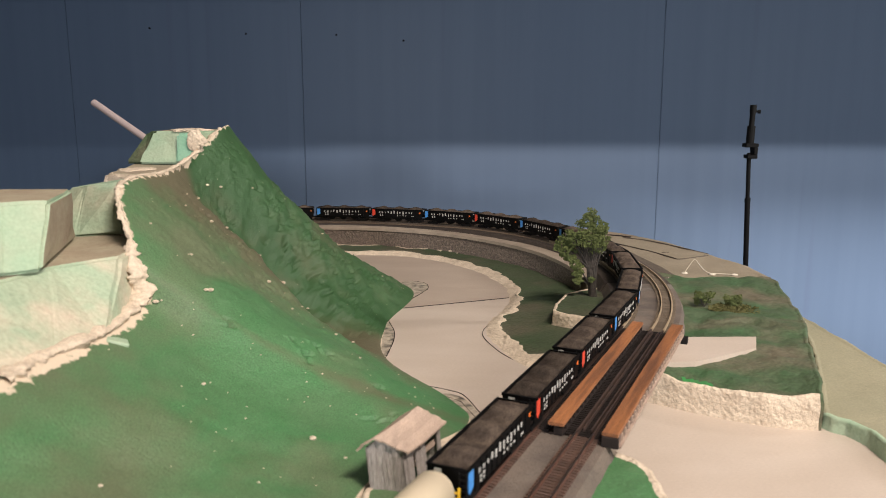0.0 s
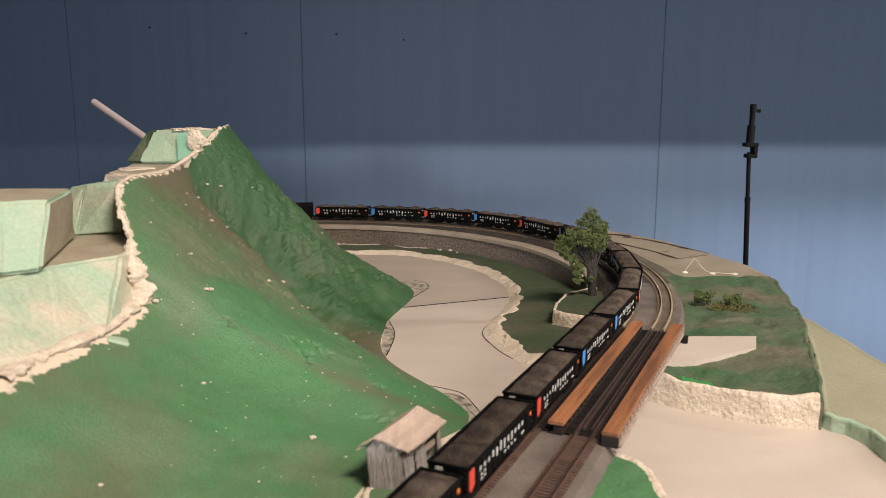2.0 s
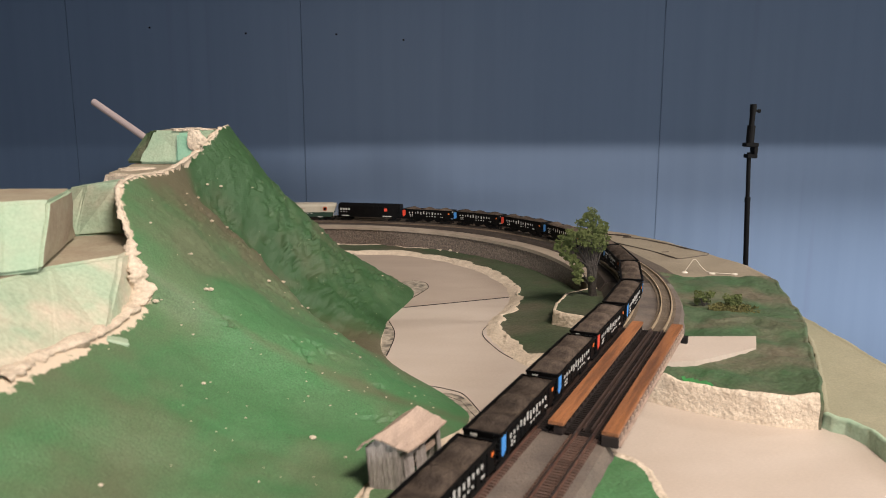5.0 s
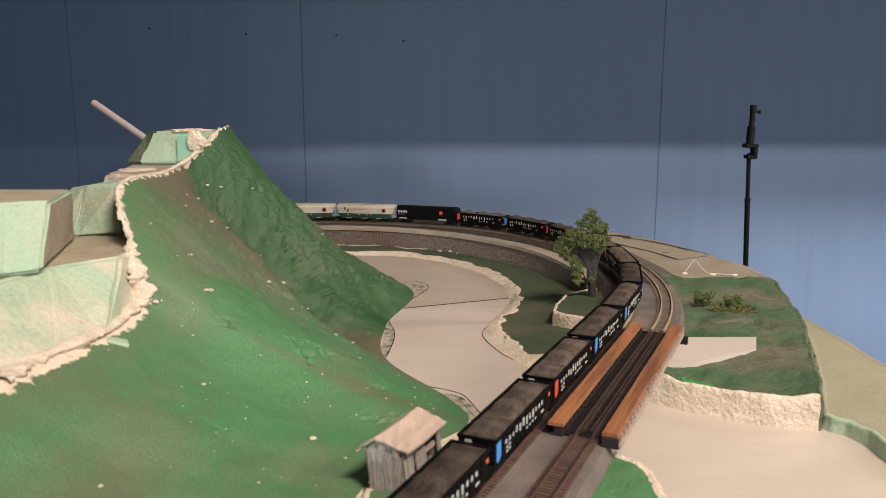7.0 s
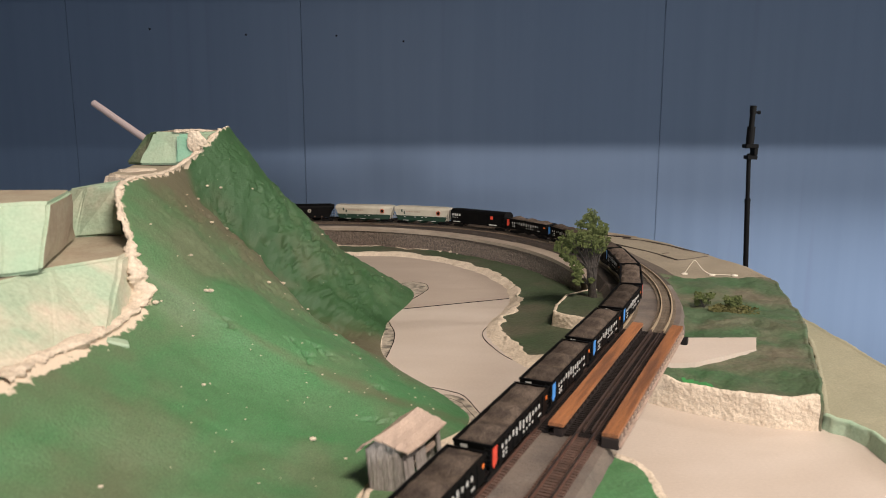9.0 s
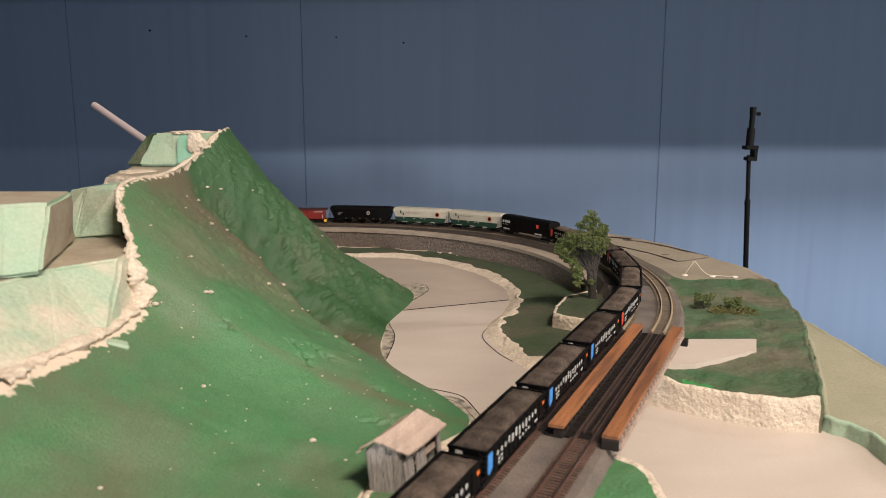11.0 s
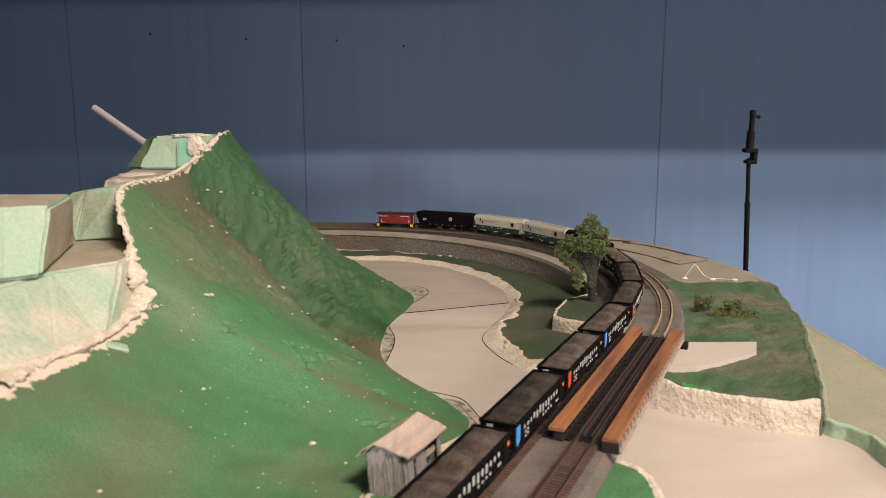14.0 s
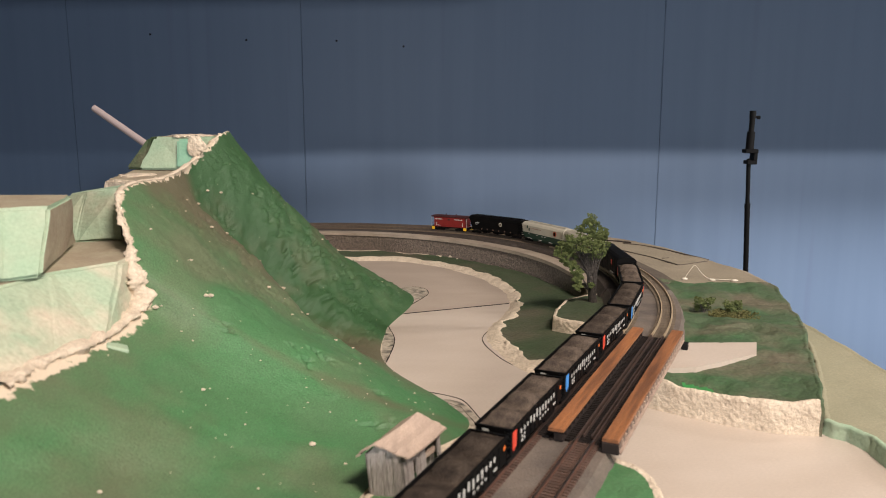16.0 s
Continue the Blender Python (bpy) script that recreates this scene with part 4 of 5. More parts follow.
def hopper(colour, label):
    """Open coal hopper; its long axis is x, its front end at +x."""
    car = empty("coal_hopper", label, "hopper car", group="coal train")
    L, W, top = 0.0412, 0.0093, 0.0212
    bm = bmesh.new()
    for e in (-1, 1):
        box(bm, (-L, (W - 0.0006) * e - 0.0003, 0.0075), (L, (W - 0.0006) * e + 0.0003, top - 0.0006))
        for i in range(11):
            x = -L + 0.009 + (2 * L - 0.018) * i / 10
            box(bm, (x - 0.0004, W * e - 0.0004, 0.0078), (x + 0.0004, W * e + 0.0001, top - 0.001))
        box(bm, (e * L - 0.0005, -W, 0.0125), (e * L + 0.0005, W, top - 0.0006))
    for e in (-1, 1):
        v = [bm.verts.new(p) for p in ((e * (L - 0.001), -W + 0.0005, 0.013), (e * (L - 0.001), W - 0.0005, 0.013), (e * (L - 0.013), W - 0.0005, 0.0065), (e * (L - 0.013), -W + 0.0005, 0.0065))]
        bm.faces.new(v)
    part("body", bm, M["black"], car)
    bm = boxes(((-L - 0.0006, -W - 0.0006, top - 0.0012), (L + 0.0006, -W + 0.0004, top)), ((-L - 0.0006, W - 0.0004, top - 0.0012), (L + 0.0006, W + 0.0006, top)),
               ((-L - 0.0006, -W + 0.0004, top - 0.0012), (-L + 0.0004, W - 0.0004, top)), ((L - 0.0004, -W + 0.0004, top - 0.0012), (L + 0.0006, W - 0.0004, top)))
    part("rim", bm, M["black"], car)
    bm = boxes(((-L - 0.001, -0.002, 0.0048), (L + 0.001, 0.002, 0.0072)))
    part("sill", bm, M["underframe"], car)
    for x in (-0.018, 0.0, 0.018):
        bm = bmesh.new()
        lo = [bm.verts.new((x + a, b, 0.0022)) for a, b in ((-0.002, -0.005), (0.002, -0.005), (0.002, 0.005), (-0.002, 0.005))]
        hi = [bm.verts.new((x + a, b, 0.0085)) for a, b in ((-0.0085, -W + 0.001), (0.0085, -W + 0.001), (0.0085, W - 0.001), (-0.0085, W - 0.001))]
        for i in range(4):
            bm.faces.new((lo[i], lo[(i + 1) % 4], hi[(i + 1) % 4], hi[i]))
        bm.faces.new(lo[::-1])
        part("bay", bm, M["underframe"], car)
    # coal heap
    bm = bmesh.new()
    nx, ny = 60, 14
    g = [[None] * (ny + 1) for _ in range(nx + 1)]
    for i in range(nx + 1):
        for j in range(ny + 1):
            u, v = i / nx, j / ny
            x, y = (u - 0.5) * 2 * (L - 0.0006), (v - 0.5) * 2 * (W - 0.001)
            cross = 1 - (2 * v - 1) ** 4
            ends = min(1, min(u, 1 - u) * 14)
            z = top - 0.0009 + (0.0019 + 0.0019 * math.cos(u * 6 * math.pi + math.pi)) * cross * ends + 0.0004 * grain(x, y, len(label), 500, 2) * cross
            g[i][j] = bm.verts.new((x, y, z))
    for i in range(nx):
        for j in range(ny):
            bm.faces.new((g[i][j], g[i + 1][j], g[i + 1][j + 1], g[i][j + 1]))
    part("coal_load", bm, M["coal"], car, "brownish black coal heap", smooth=True)
    heights = (0.0020, 0.0020, 0.0020, 0.0030, 0.0038, 0.0042, 0.0042, 0.0028, 0.0042, 0.0022, 0.0022, 0.0022)
    for e in (1, -1):
        big = [(e * (L - 0.0125 - 0.0049 * i), 0.0158 if h < 0.003 else 0.0158 + (0.0006 if i % 2 else -0.0004), 0.0018, h) for i, h in enumerate(heights)]
        marks(car, e * (W + 0.0001), big, M["white"])
        small = [(e * (L - 0.014 - 0.003 * a), z, 0.0018, 0.0011) for a, z in ((0, 0.0125), (0, 0.0105), (1.2, 0.0128), (1.2, 0.0107), (9.5, 0.0112), (11, 0.0112), (12.5, 0.0114), (14, 0.0112), (17.5, 0.0107), (18.2, 0.0107))]
        marks(car, e * (W + 0.0001), small, M["white"], "data_lettering")
        marks(car, e * (W + 0.0001), [(-e * (L - 0.0035), 0.0163, 0.0022, 0.0019)], M["orange"], "emblem")
        bm = bmesh.new()
        y0, y1 = e * (W + 0.0001), e * (W + 0.0004)
        pts = ((L - 0.0003, 0.0195), (L - 0.0055, 0.0195), (L - 0.0055, 0.0118), (L - 0.0015, 0.0095), (L - 0.0003, 0.0112))
        lo = [bm.verts.new((e * x, y0, z)) for x, z in pts]
        hi = [bm.verts.new((e * x, y1, z)) for x, z in pts]
        bm.faces.new(hi)
        for i in range(5):
            bm.faces.new((lo[i], lo[(i + 1) % 5], hi[(i + 1) % 5], hi[i]))
        bmesh.ops.recalc_face_normals(bm, faces=bm.faces[:])
        part("end_panel", bm, M[colour], car, "bright %s corner panel" % colour)
        bm = bmesh.new()
        for z in (0.009, 0.0115, 0.014, 0.0165, 0.019):
            box(bm, (e * L + 0.0008 * e - 0.0002, e * (W - 0.0035), z - 0.0002), (e * L + 0.0008 * e + 0.0002, e * W, z + 0.0002))
        for y in (W - 0.0035, W - 0.0002):
            box(bm, (e * L + 0.0008 * e - 0.0002, e * y - 0.0002, 0.0075), (e * L + 0.0008 * e + 0.0002, e * y + 0.0002, top - 0.001))
        part("ladder", bm, M["underframe"], car)
        bm = boxes(((e * (L + 0.0007) - 0.0002, e * (-0.0058), 0.0182), (e * (L + 0.0007) + 0.0002, e * (-0.0025), 0.0196)))
        part("number_board", bm, M["white"], car, "small white bar on the car end")
        coupler(car, e * (L - 0.002), e * 0.0447)
    truck(car, -0.0295)
    truck(car, 0.0295)
    return car


def covered(name, label, half, upper, lower, split, round_top, kind):
    """Closed freight car or covered hopper with a rounded roof edge."""
    car = empty(name, label, "freight car", group="coal train")
    L, W = half, 0.0098
    top = 0.0268 if kind == "box" else 0.0264
    inset = 0.0 if kind == "box" else 0.007
    prof = [(-W, 0.0065), (-W, top - round_top), (-W * 0.82, top - round_top * 0.35), (-W * 0.5, top), (W * 0.5, top), (W * 0.82, top - round_top * 0.35), (W, top - round_top), (W, 0.0065)]
    bm = bmesh.new()
    rings = []
    for x, cut in ((-L, inset), (-L + 0.0005, inset), (L - 0.0005, inset), (L, inset)):
        rings.append([bm.verts.new((x * (1 - (cut / L if z < 0.012 else 0)), y, z)) for y, z in prof])
    for a, b in zip(rings, rings[1:]):
        for i in range(len(prof)):
            f = bm.faces.new((a[i], a[(i + 1) % len(prof)], b[(i + 1) % len(prof)], b[i]))
    bm.faces.new(rings[0])
    bm.faces.new(rings[-1])
    bmesh.ops.recalc_face_normals(bm, faces=bm.faces[:])
    part("body", bm, M[upper], car)
    if split:
        bm = bmesh.new()
        for e in (-1, 1):
            v = [bm.verts.new((x, e * (W + 0.0003), z)) for x, z in ((-L + 0.007, 0.0062), (L - 0.007, 0.0062), (L - 0.002, split), (-L + 0.002, split))]
            w = [bm.verts.new((q.co.x, e * (W - 0.0002), q.co.z)) for q in v]
            bm.faces.new(v)
            for i in range(4):
                bm.faces.new((v[i], v[(i + 1) % 4], w[(i + 1) % 4], w[i]))
        bmesh.ops.recalc_face_normals(bm, faces=bm.faces[:])
        part("lower_side", bm, M[lower], car, "dark green lower side")
    if kind == "hopper":
        for x in (-0.022, 0.0, 0.022):
            bm = bmesh.new()
            lo = [bm.verts.new((x + a, b, 0.002)) for a, b in ((-0.003, -0.005), (0.003, -0.005), (0.003, 0.005), (-0.003, 0.005))]
            hi = [bm.verts.new((x + a, b, 0.0075)) for a, b in ((-0.010, -W + 0.001), (0.010, -W + 0.001), (0.010, W - 0.001), (-0.010, W - 0.001))]
            for i in range(4):
                bm.faces.new((lo[i], lo[(i + 1) % 4], hi[(i + 1) % 4], hi[i]))
            bm.faces.new(lo[::-1])
            part("bay", bm, M[lower], car)
        bm = boxes(((-L + 0.004, -0.003, top + 0.0006), (L - 0.004, -0.0018, top + 0.001)), ((-L + 0.004, 0.0018, top + 0.0006), (L - 0.004, 0.003, top + 0.001)))
        for i in range(7):
            x = -L + 0.008 + (2 * L - 0.016) * i / 6
            box(bm, (x - 0.0004, -0.0028, top - 0.0003), (x + 0.0004, 0.0028, top + 0.0006))
        part("roof_walk", bm, M[upper], car)
        bm = boxes(((-L + 0.006, -0.0014, top - 0.0002), (L - 0.006, 0.0014, top + 0.0004)))
        part("hatch", bm, M[upper], car)
    else:
        for i in range(13):
            x = -L + 0.004 + (2 * L - 0.008) * i / 12
            bm = boxes(((x - 0.0003, -W - 0.0002, 0.007), (x + 0.0003, W + 0.0002, top - round_top)))
            part("rib", bm, M[upper], car)
    for e in (-1, 1):
        bm = bmesh.new()
        for z in (0.008, 0.0105, 0.013, 0.0155, 0.018, 0.0205, 0.023):
            box(bm, (e * (L + 0.0006) - 0.0003, e * (W - 0.004), z - 0.0002), (e * (L + 0.0006) + 0.0003, e * W, z + 0.0002))
            box(bm, (e * (L - 0.004), -e * (W + 0.0004) - 0.0002, z - 0.0002), (e * L, -e * (W + 0.0004) + 0.0002, z + 0.0002))
        for x in (L - 0.004, L):
            box(bm, (e * x - 0.0003, -e * (W + 0.0004) - 0.0002, 0.007), (e * x + 0.0003, -e * (W + 0.0004) + 0.0002, top - 0.002))
        part("ladder", bm, M[upper], car)
        bm = boxes(((e * (L - 0.009), -0.002, 0.0048), (e * (L + 0.0015), 0.002, 0.0068)))
        part("sill", bm, M["underframe"], car)
        coupler(car, e * L, e * (L + 0.0025))
    truck(car, -L + 0.011)
    truck(car, L - 0.011)
    return car


def disc(car, x, y, z, r, material, name, depth=0.0003):
    bm = bmesh.new()
    e = 1 if y > 0 else -1
    tube(bm, (x, y, z), (x, y + depth * e, z), r, seg=18)
    return part(name, bm, material, car)


def black_boxcar():
    car = covered("boxcar", "long black closed freight car with white lettering", 0.0495, "black", "black", 0, 0.0035, "box")
    for e in (1, -1):
        y = e * 0.0101
        marks(car, y, [(-e * (0.045 - 0.0042 * i) * -1, 0.0185, 0.003, 0.0032) for i in range(4)], M["white"])
        marks(car, y, [(e * (0.045 - 0.0042 * i), 0.0145, 0.002, 0.0009) for i in range(3)], M["white"], "data_lettering")
        marks(car, y, [(-e * 0.027, 0.0185, 0.0046, 0.0046)], M["red"], "emblem")
        marks(car, y, [(e * 0.038, 0.0085, 0.013, 0.0016), (-e * 0.029, 0.0085, 0.014, 0.0016)], M["white"], "stripe")
    return car


def grain_hopper():
    car = covered("covered_hopper", "cream and dark green covered grain hopper", 0.0462, "cream", "dark_green", 0.0132, 0.004, "hopper")
    for e in (1, -1):
        y = e * 0.0101
        disc(car, -e * 0.029, y, 0.0185, 0.0035, M["russet"], "emblem")
        disc(car, -e * 0.029, y + e * 0.0003, 0.0185, 0.0021, M["black"], "emblem_centre")
        marks(car, y, [(e * 0.033, 0.0205, 0.0022, 0.0042), (e * 0.0285, 0.0175, 0.0022, 0.004)], M["dark_green"], "monogram")
        marks(car, y, [(e * (0.025 - 0.0028 * i), 0.0195, 0.0017, 0.0013) for i in range(9)], M["girder"])
        marks(car, e * 0.0103, [(e * (0.028 - 0.006 * i), 0.0115, 0.0025, 0.001) for i in (0, 3, 5, 6)], M["white"], "data_lettering")
        marks(car, e * 0.0103, [(e * 0.0265, 0.0062, 0.010, 0.0008), (e * 0.002, 0.0062, 0.008, 0.0008), (-e * 0.021, 0.0062, 0.008, 0.0008)], M["white"], "gate")
    return car


def black_hopper():
    car = covered("covered_hopper", "black covered hopper with round white emblem", 0.0495, "black", "black", 0, 0.004, "hopper")
    for e in (1, -1):
        y = e * 0.0101
        disc(car, -e * 0.012, y, 0.0175, 0.0028, M["cream"], "emblem")
        disc(car, -e * 0.012, y + e * 0.0003, 0.0175, 0.0014, M["dark_wood"], "emblem_centre")
        marks(car, y, [(e * (0.036 - 0.002 * i), 0.0165, 0.0014, 0.0009) for i in range(4)] + [(e * (0.036 - 0.002 * i), 0.0145, 0.0014, 0.0009) for i in range(3)], M["white"])
        marks(car, y, [(e * (0.024 - 0.011 * i), 0.0085, 0.002, 0.002) for i in range(6)], M["tie"], "gate")
    return car


def caboose():
    car = empty("caboose", "red caboose with dark roof and yellow steps", "caboose", group="coal train")
    L, W = 0.0265, 0.0092
    part("body", boxes(((-L, -W, 0.0062), (L, W, 0.0205)), bevel=0.0004), M["caboose"], car)
    part("roof", boxes(((-0.0315, -W - 0.0008, 0.0207), (0.0315, W + 0.0008, 0.0222)), ((-0.031, -W * 0.5, 0.0222), (0.031, W * 0.5, 0.0229)), bevel=0.0004), M["maroon"], car)
    for x in (-0.012, 0.006):
        bm = bmesh.new()
        tube(bm, (x, 0.002, 0.0229), (x, 0.002, 0.0252), 0.0007, seg=8)
        part("roof_vent", bm, M["maroon"], car)
    for e in (-1, 1):
        part("platform", boxes(((e * L, -W, 0.0052), (e * 0.0312, W, 0.0062))), M["underframe"], car)
        for f in (-1, 1):
            part("step", boxes(((e * 0.0277 - 0.002, f * W - 0.0012, 0.0022), (e * 0.0277 + 0.002, f * W + 0.0008, 0.0062))), M["yellow"], car, "yellow step")
            bm = bmesh.new()
            tube(bm, (e * 0.0308, f * 0.0088, 0.006), (e * 0.0308, f * 0.0088, 0.0206), 0.0003, seg=6)
            part("post", bm, M["white"], car, "white grab rail")
        bm = bmesh.new()
        tube(bm, (e * 0.0308, -0.0088, 0.0115), (e * 0.0308, 0.0088, 0.0115), 0.0003, seg=6)
        part("railing", bm, M["caboose"], car)
        y = e * (W + 0.0001)
        marks(car, y, [(x, 0.0178, 0.0022, 0.0013) for x in [-0.024 + 0.0028 * i for i in range(5)] + [0.011 + 0.0028 * i for i in range(5)]], M["white"])
        marks(car, y, [(0.0, 0.0172, 0.004, 0.0022), (0.018, 0.0165, 0.001, 0.001)], M["maroon"], "window")
        marks(car, y, [(-0.022, 0.0105, 0.0012, 0.005), (0.0235, 0.0105, 0.0012, 0.005), (-0.018, 0.0085, 0.006, 0.0007)], M["white"], "grab_iron")
        coupler(car, e * 0.031, e * 0.0335)
    part("sill", boxes(((-0.0312, -0.002, 0.004), (0.0312, 0.002, 0.0062))), M["underframe"], car)
    truck(car, -0.018)
    truck(car, 0.018)
    return car


def tank_car():
    car = empty("tank_car", "white tank car with yellow end ladder", "tank car", group="coal train")
    bm = bmesh.new()
    for (x0, r0), (x1, r1) in zip(((-0.041, 0.004), (-0.039, 0.0075), (-0.036, 0.0092), (0.036, 0.0092), (0.039, 0.0075)), ((-0.039, 0.0075), (-0.036, 0.0092), (0.036, 0.0092), (0.039, 0.0075), (0.041, 0.004))):
        tube(bm, (x0, 0, 0.0155), (x1, 0, 0.0155), r0, r1, seg=28)
    part("tank", bm, M["tank"], car, smooth=True)
    bm = bmesh.new()
    tube(bm, (0, 0, 0.024), (0, 0, 0.0275), 0.004, seg=18)
    part("dome", bm, M["tank"], car)
    for e in (-1, 1):
        bm = bmesh.new()
        for z in (0.007, 0.0095, 0.012, 0.0145):
            box(bm, (e * 0.0405 - 0.0004, -0.009 * e, z - 0.0003), (e * 0.0405 + 0.0004, -0.0055 * e, z + 0.0003))
        for y in (-0.009, -0.0055):
            box(bm, (e * 0.0405 - 0.0004, y * e - 0.0004, 0.005), (e * 0.0405 + 0.0004, y * e + 0.0004, 0.017))
        part("ladder", bm, M["yellow"], car, "yellow end ladder")
        coupler(car, e * 0.041, e * 0.0447)
    part("sill", boxes(((-0.042, -0.004, 0.0045), (0.042, 0.004, 0.0066))), M["underframe"], car)
    truck(car, -0.029)
    truck(car, 0.029)
    return car


TRAIN = []


def train():
    """Each car with the place of its middle on the line at the start."""
    blue = hopper("blue", "black coal hopper with blue corner panel, loaded with coal")
    red = hopper("red", "black coal hopper with red corner panel, loaded with coal")
    TRAIN.append((tank_car(), 0.0477 - 0.09, 0.03))
    used = set()
    for k, c in enumerate("brrbbrbbbrbrbr"):
        src = blue if c == "b" else red
        car = copy_thing(src, Matrix()) if c in used else src
        used.add(c)
        TRAIN.append((car, 0.0477 + 0.09 * k, 0.03))
    TRAIN.append((black_boxcar(), 1.3155, 0.036))
    g = grain_hopper()
    TRAIN.append((g, 1.4175, 0.034))
    TRAIN.append((copy_thing(g, Matrix()), 1.515, 0.034))
    TRAIN.append((black_hopper(), 1.616, 0.036))
    TRAIN.append((caboose(), 1.703, 0.018))


# ---- small things ----
def shed():
    sh = empty("shed", "small weathered grey wooden shed with tan roof", "shed", Matrix.Translation((-0.0385, 0.341, -0.0065)))
    fx, gx = Vector((0.99, -0.12)), Vector((0.44, 0.90))      # the leaning shed is out of square

    def at(u, v, z):
        lean = 0.12 * (0.018 - z)
        p = fx * (u + lean * 0.8) + gx * v
        return p.x, p.y, z

    def slab(name, corners, thick, material):
        """A board from four outer corners (u, v, z), with its thickness along -z or inwards."""
        bm = bmesh.new()
        lo = [bm.verts.new(at(*c)) for c in corners]
        hi = [bm.verts.new(at(*(a + b for a, b in zip(c, thick)))) for c in corners]
        bm.faces.new(lo)
        bm.faces.new(hi[::-1])
        for i in range(4):
            bm.faces.new((lo[i], lo[(i + 1) % 4], hi[(i + 1) % 4], hi[i]))
        bmesh.ops.recalc_face_normals(bm, faces=bm.faces[:])
        part(name, bm, material, sh)
    u0, u1, v0, v1, eave, ridge, ru = 0.0003, 0.0182, 0.003, 0.041, 0.0175, 0.0232, 0.0062
    gable = lambda u: eave + (ridge - eave) * ((u - u0) / (ru - u0) if u < ru else (u1 - u) / (u1 - ru)) - 0.0012
    for k in range(7):
        a, b = u0 + (u1 - u0) * k / 7, u0 + (u1 - u0) * (k + 1) / 7 - 0.00012
        wob = 0.00025 * (k % 2)
        slab("board", [(a, v0 - wob, -0.004), (b, v0 - wob, -0.004), (b, v0 - wob, gable(b)), (a, v0 - wob, gable(a))], (0, 0.0008, 0), M["barn"])
        slab("board", [(a, v1 + wob, -0.004), (b, v1 + wob, -0.004), (b, v1 + wob, gable(b)), (a, v1 + wob, gable(a))], (0, -0.0008, 0), M["barn"])
    n = 12
    for k in range(n):
        a, b = v0 + (v1 - v0) * k / n, v0 + (v1 - v0) * (k + 1) / n - 0.00012
        wob = 0.0003 * (k % 2)
        slab("board", [(u0 - wob, a, -0.004), (u0 - wob, b, -0.004), (u0 - wob, b, eave), (u0 - wob, a, eave)], (0.0008, 0, 0), M["barn"])
        if k == 3:      # a narrow slot where half a board is gone
            slab("board", [(u1, a, 0.011), (u1, b, 0.011), (u1, b, eave), (u1, a, eave)], (-0.0008, 0, 0), M["barn"])
        elif k < 7 or k == n - 1:
            slab("board", [(u1 + wob, a, -0.004), (u1 + wob, b, -0.004), (u1 + wob, b, eave - 0.0006), (u1 + wob, a, eave - 0.0006)], (-0.0008, 0, 0), M["barn"])
        else:
            slab("board", [(u1, a, 0.0162), (u1, b, 0.0162), (u1, b, eave - 0.0006), (u1, a, eave - 0.0006)], (-0.0008, 0, 0), M["barn"])
    for name, z, lab, m in (("crossbar", 0.0075, "", "barn_roof"), ("hay_bale", 0.0045, "", "barn_roof")):
        va, vb = v0 + (v1 - v0) * 7.1 / n, v0 + (v1 - v0) * 10.8 / n
        inn = 0.001 if name == "crossbar" else 0.006
        slab(name, [(u1 - inn, va, z - 0.0015), (u1 - inn, vb, z - 0.0015), (u1 - inn, vb, z + 0.0012), (u1 - inn, va, z + 0.0012)], (-0.0012 if name == "crossbar" else -0.004, 0, 0), M[m])
    part("doorway", boxes((at(u1 - 0.012, v0 + 0.022, -0.004), tuple(Vector(at(u1 - 0.0113, v1 - 0.003, 0.014))))), M["dark_wood"], sh, "dark panel behind the doorway")
    for left in (True, False):
        out, drop = (-0.0033, 0.0016) if left else (0.0216, 0.0026)
        ze = eave - drop + 0.0016
        n = 4 if left else 5
        for k in range(n):
            f0, f1 = k / n, (k + 1) / n - 0.006
            ua, ub = ru + (out - ru) * f0, ru + (out - ru) * f1
            za, zb = ridge + (ze - ridge) * f0 + 0.0003, ridge + (ze - ridge) * f1 + 0.0003
            m0 = 0.0012 - 0.0012 * random.random() + (0.0012 if k % 2 else 0)
            m1 = 0.0445 + 0.0008 * random.uniform(-1, 1) - (0.002 if not left else 0) * f0
            # boards sag a little between their ends
            bm = bmesh.new()
            steps = 8
            rows = []
            for q in range(steps + 1):
                v = m0 + (m1 - m0) * q / steps
                sag = -0.0009 * math.sin(math.pi * q / steps) + 0.0005 * grain(v * 3, k, 5, 60, 2) - (0.0011 * f1 if q == 0 and k % 2 else 0)
                rows.append([bm.verts.new(at(ua, v, za + sag)), bm.verts.new(at(ub, v, zb + sag)), bm.verts.new(at(ub, v, zb + sag - 0.0009)), bm.verts.new(at(ua, v, za + sag - 0.0009))])
            for r0, r1 in zip(rows, rows[1:]):
                for q in range(4):
                    bm.faces.new((r0[q], r0[(q + 1) % 4], r1[(q + 1) % 4], r1[q]))
            bm.faces.new(rows[0])
            bm.faces.new(rows[-1][::-1])
            bmesh.ops.recalc_face_normals(bm, faces=bm.faces[:])
            part("roof_board", bm, M["barn_roof"], sh)


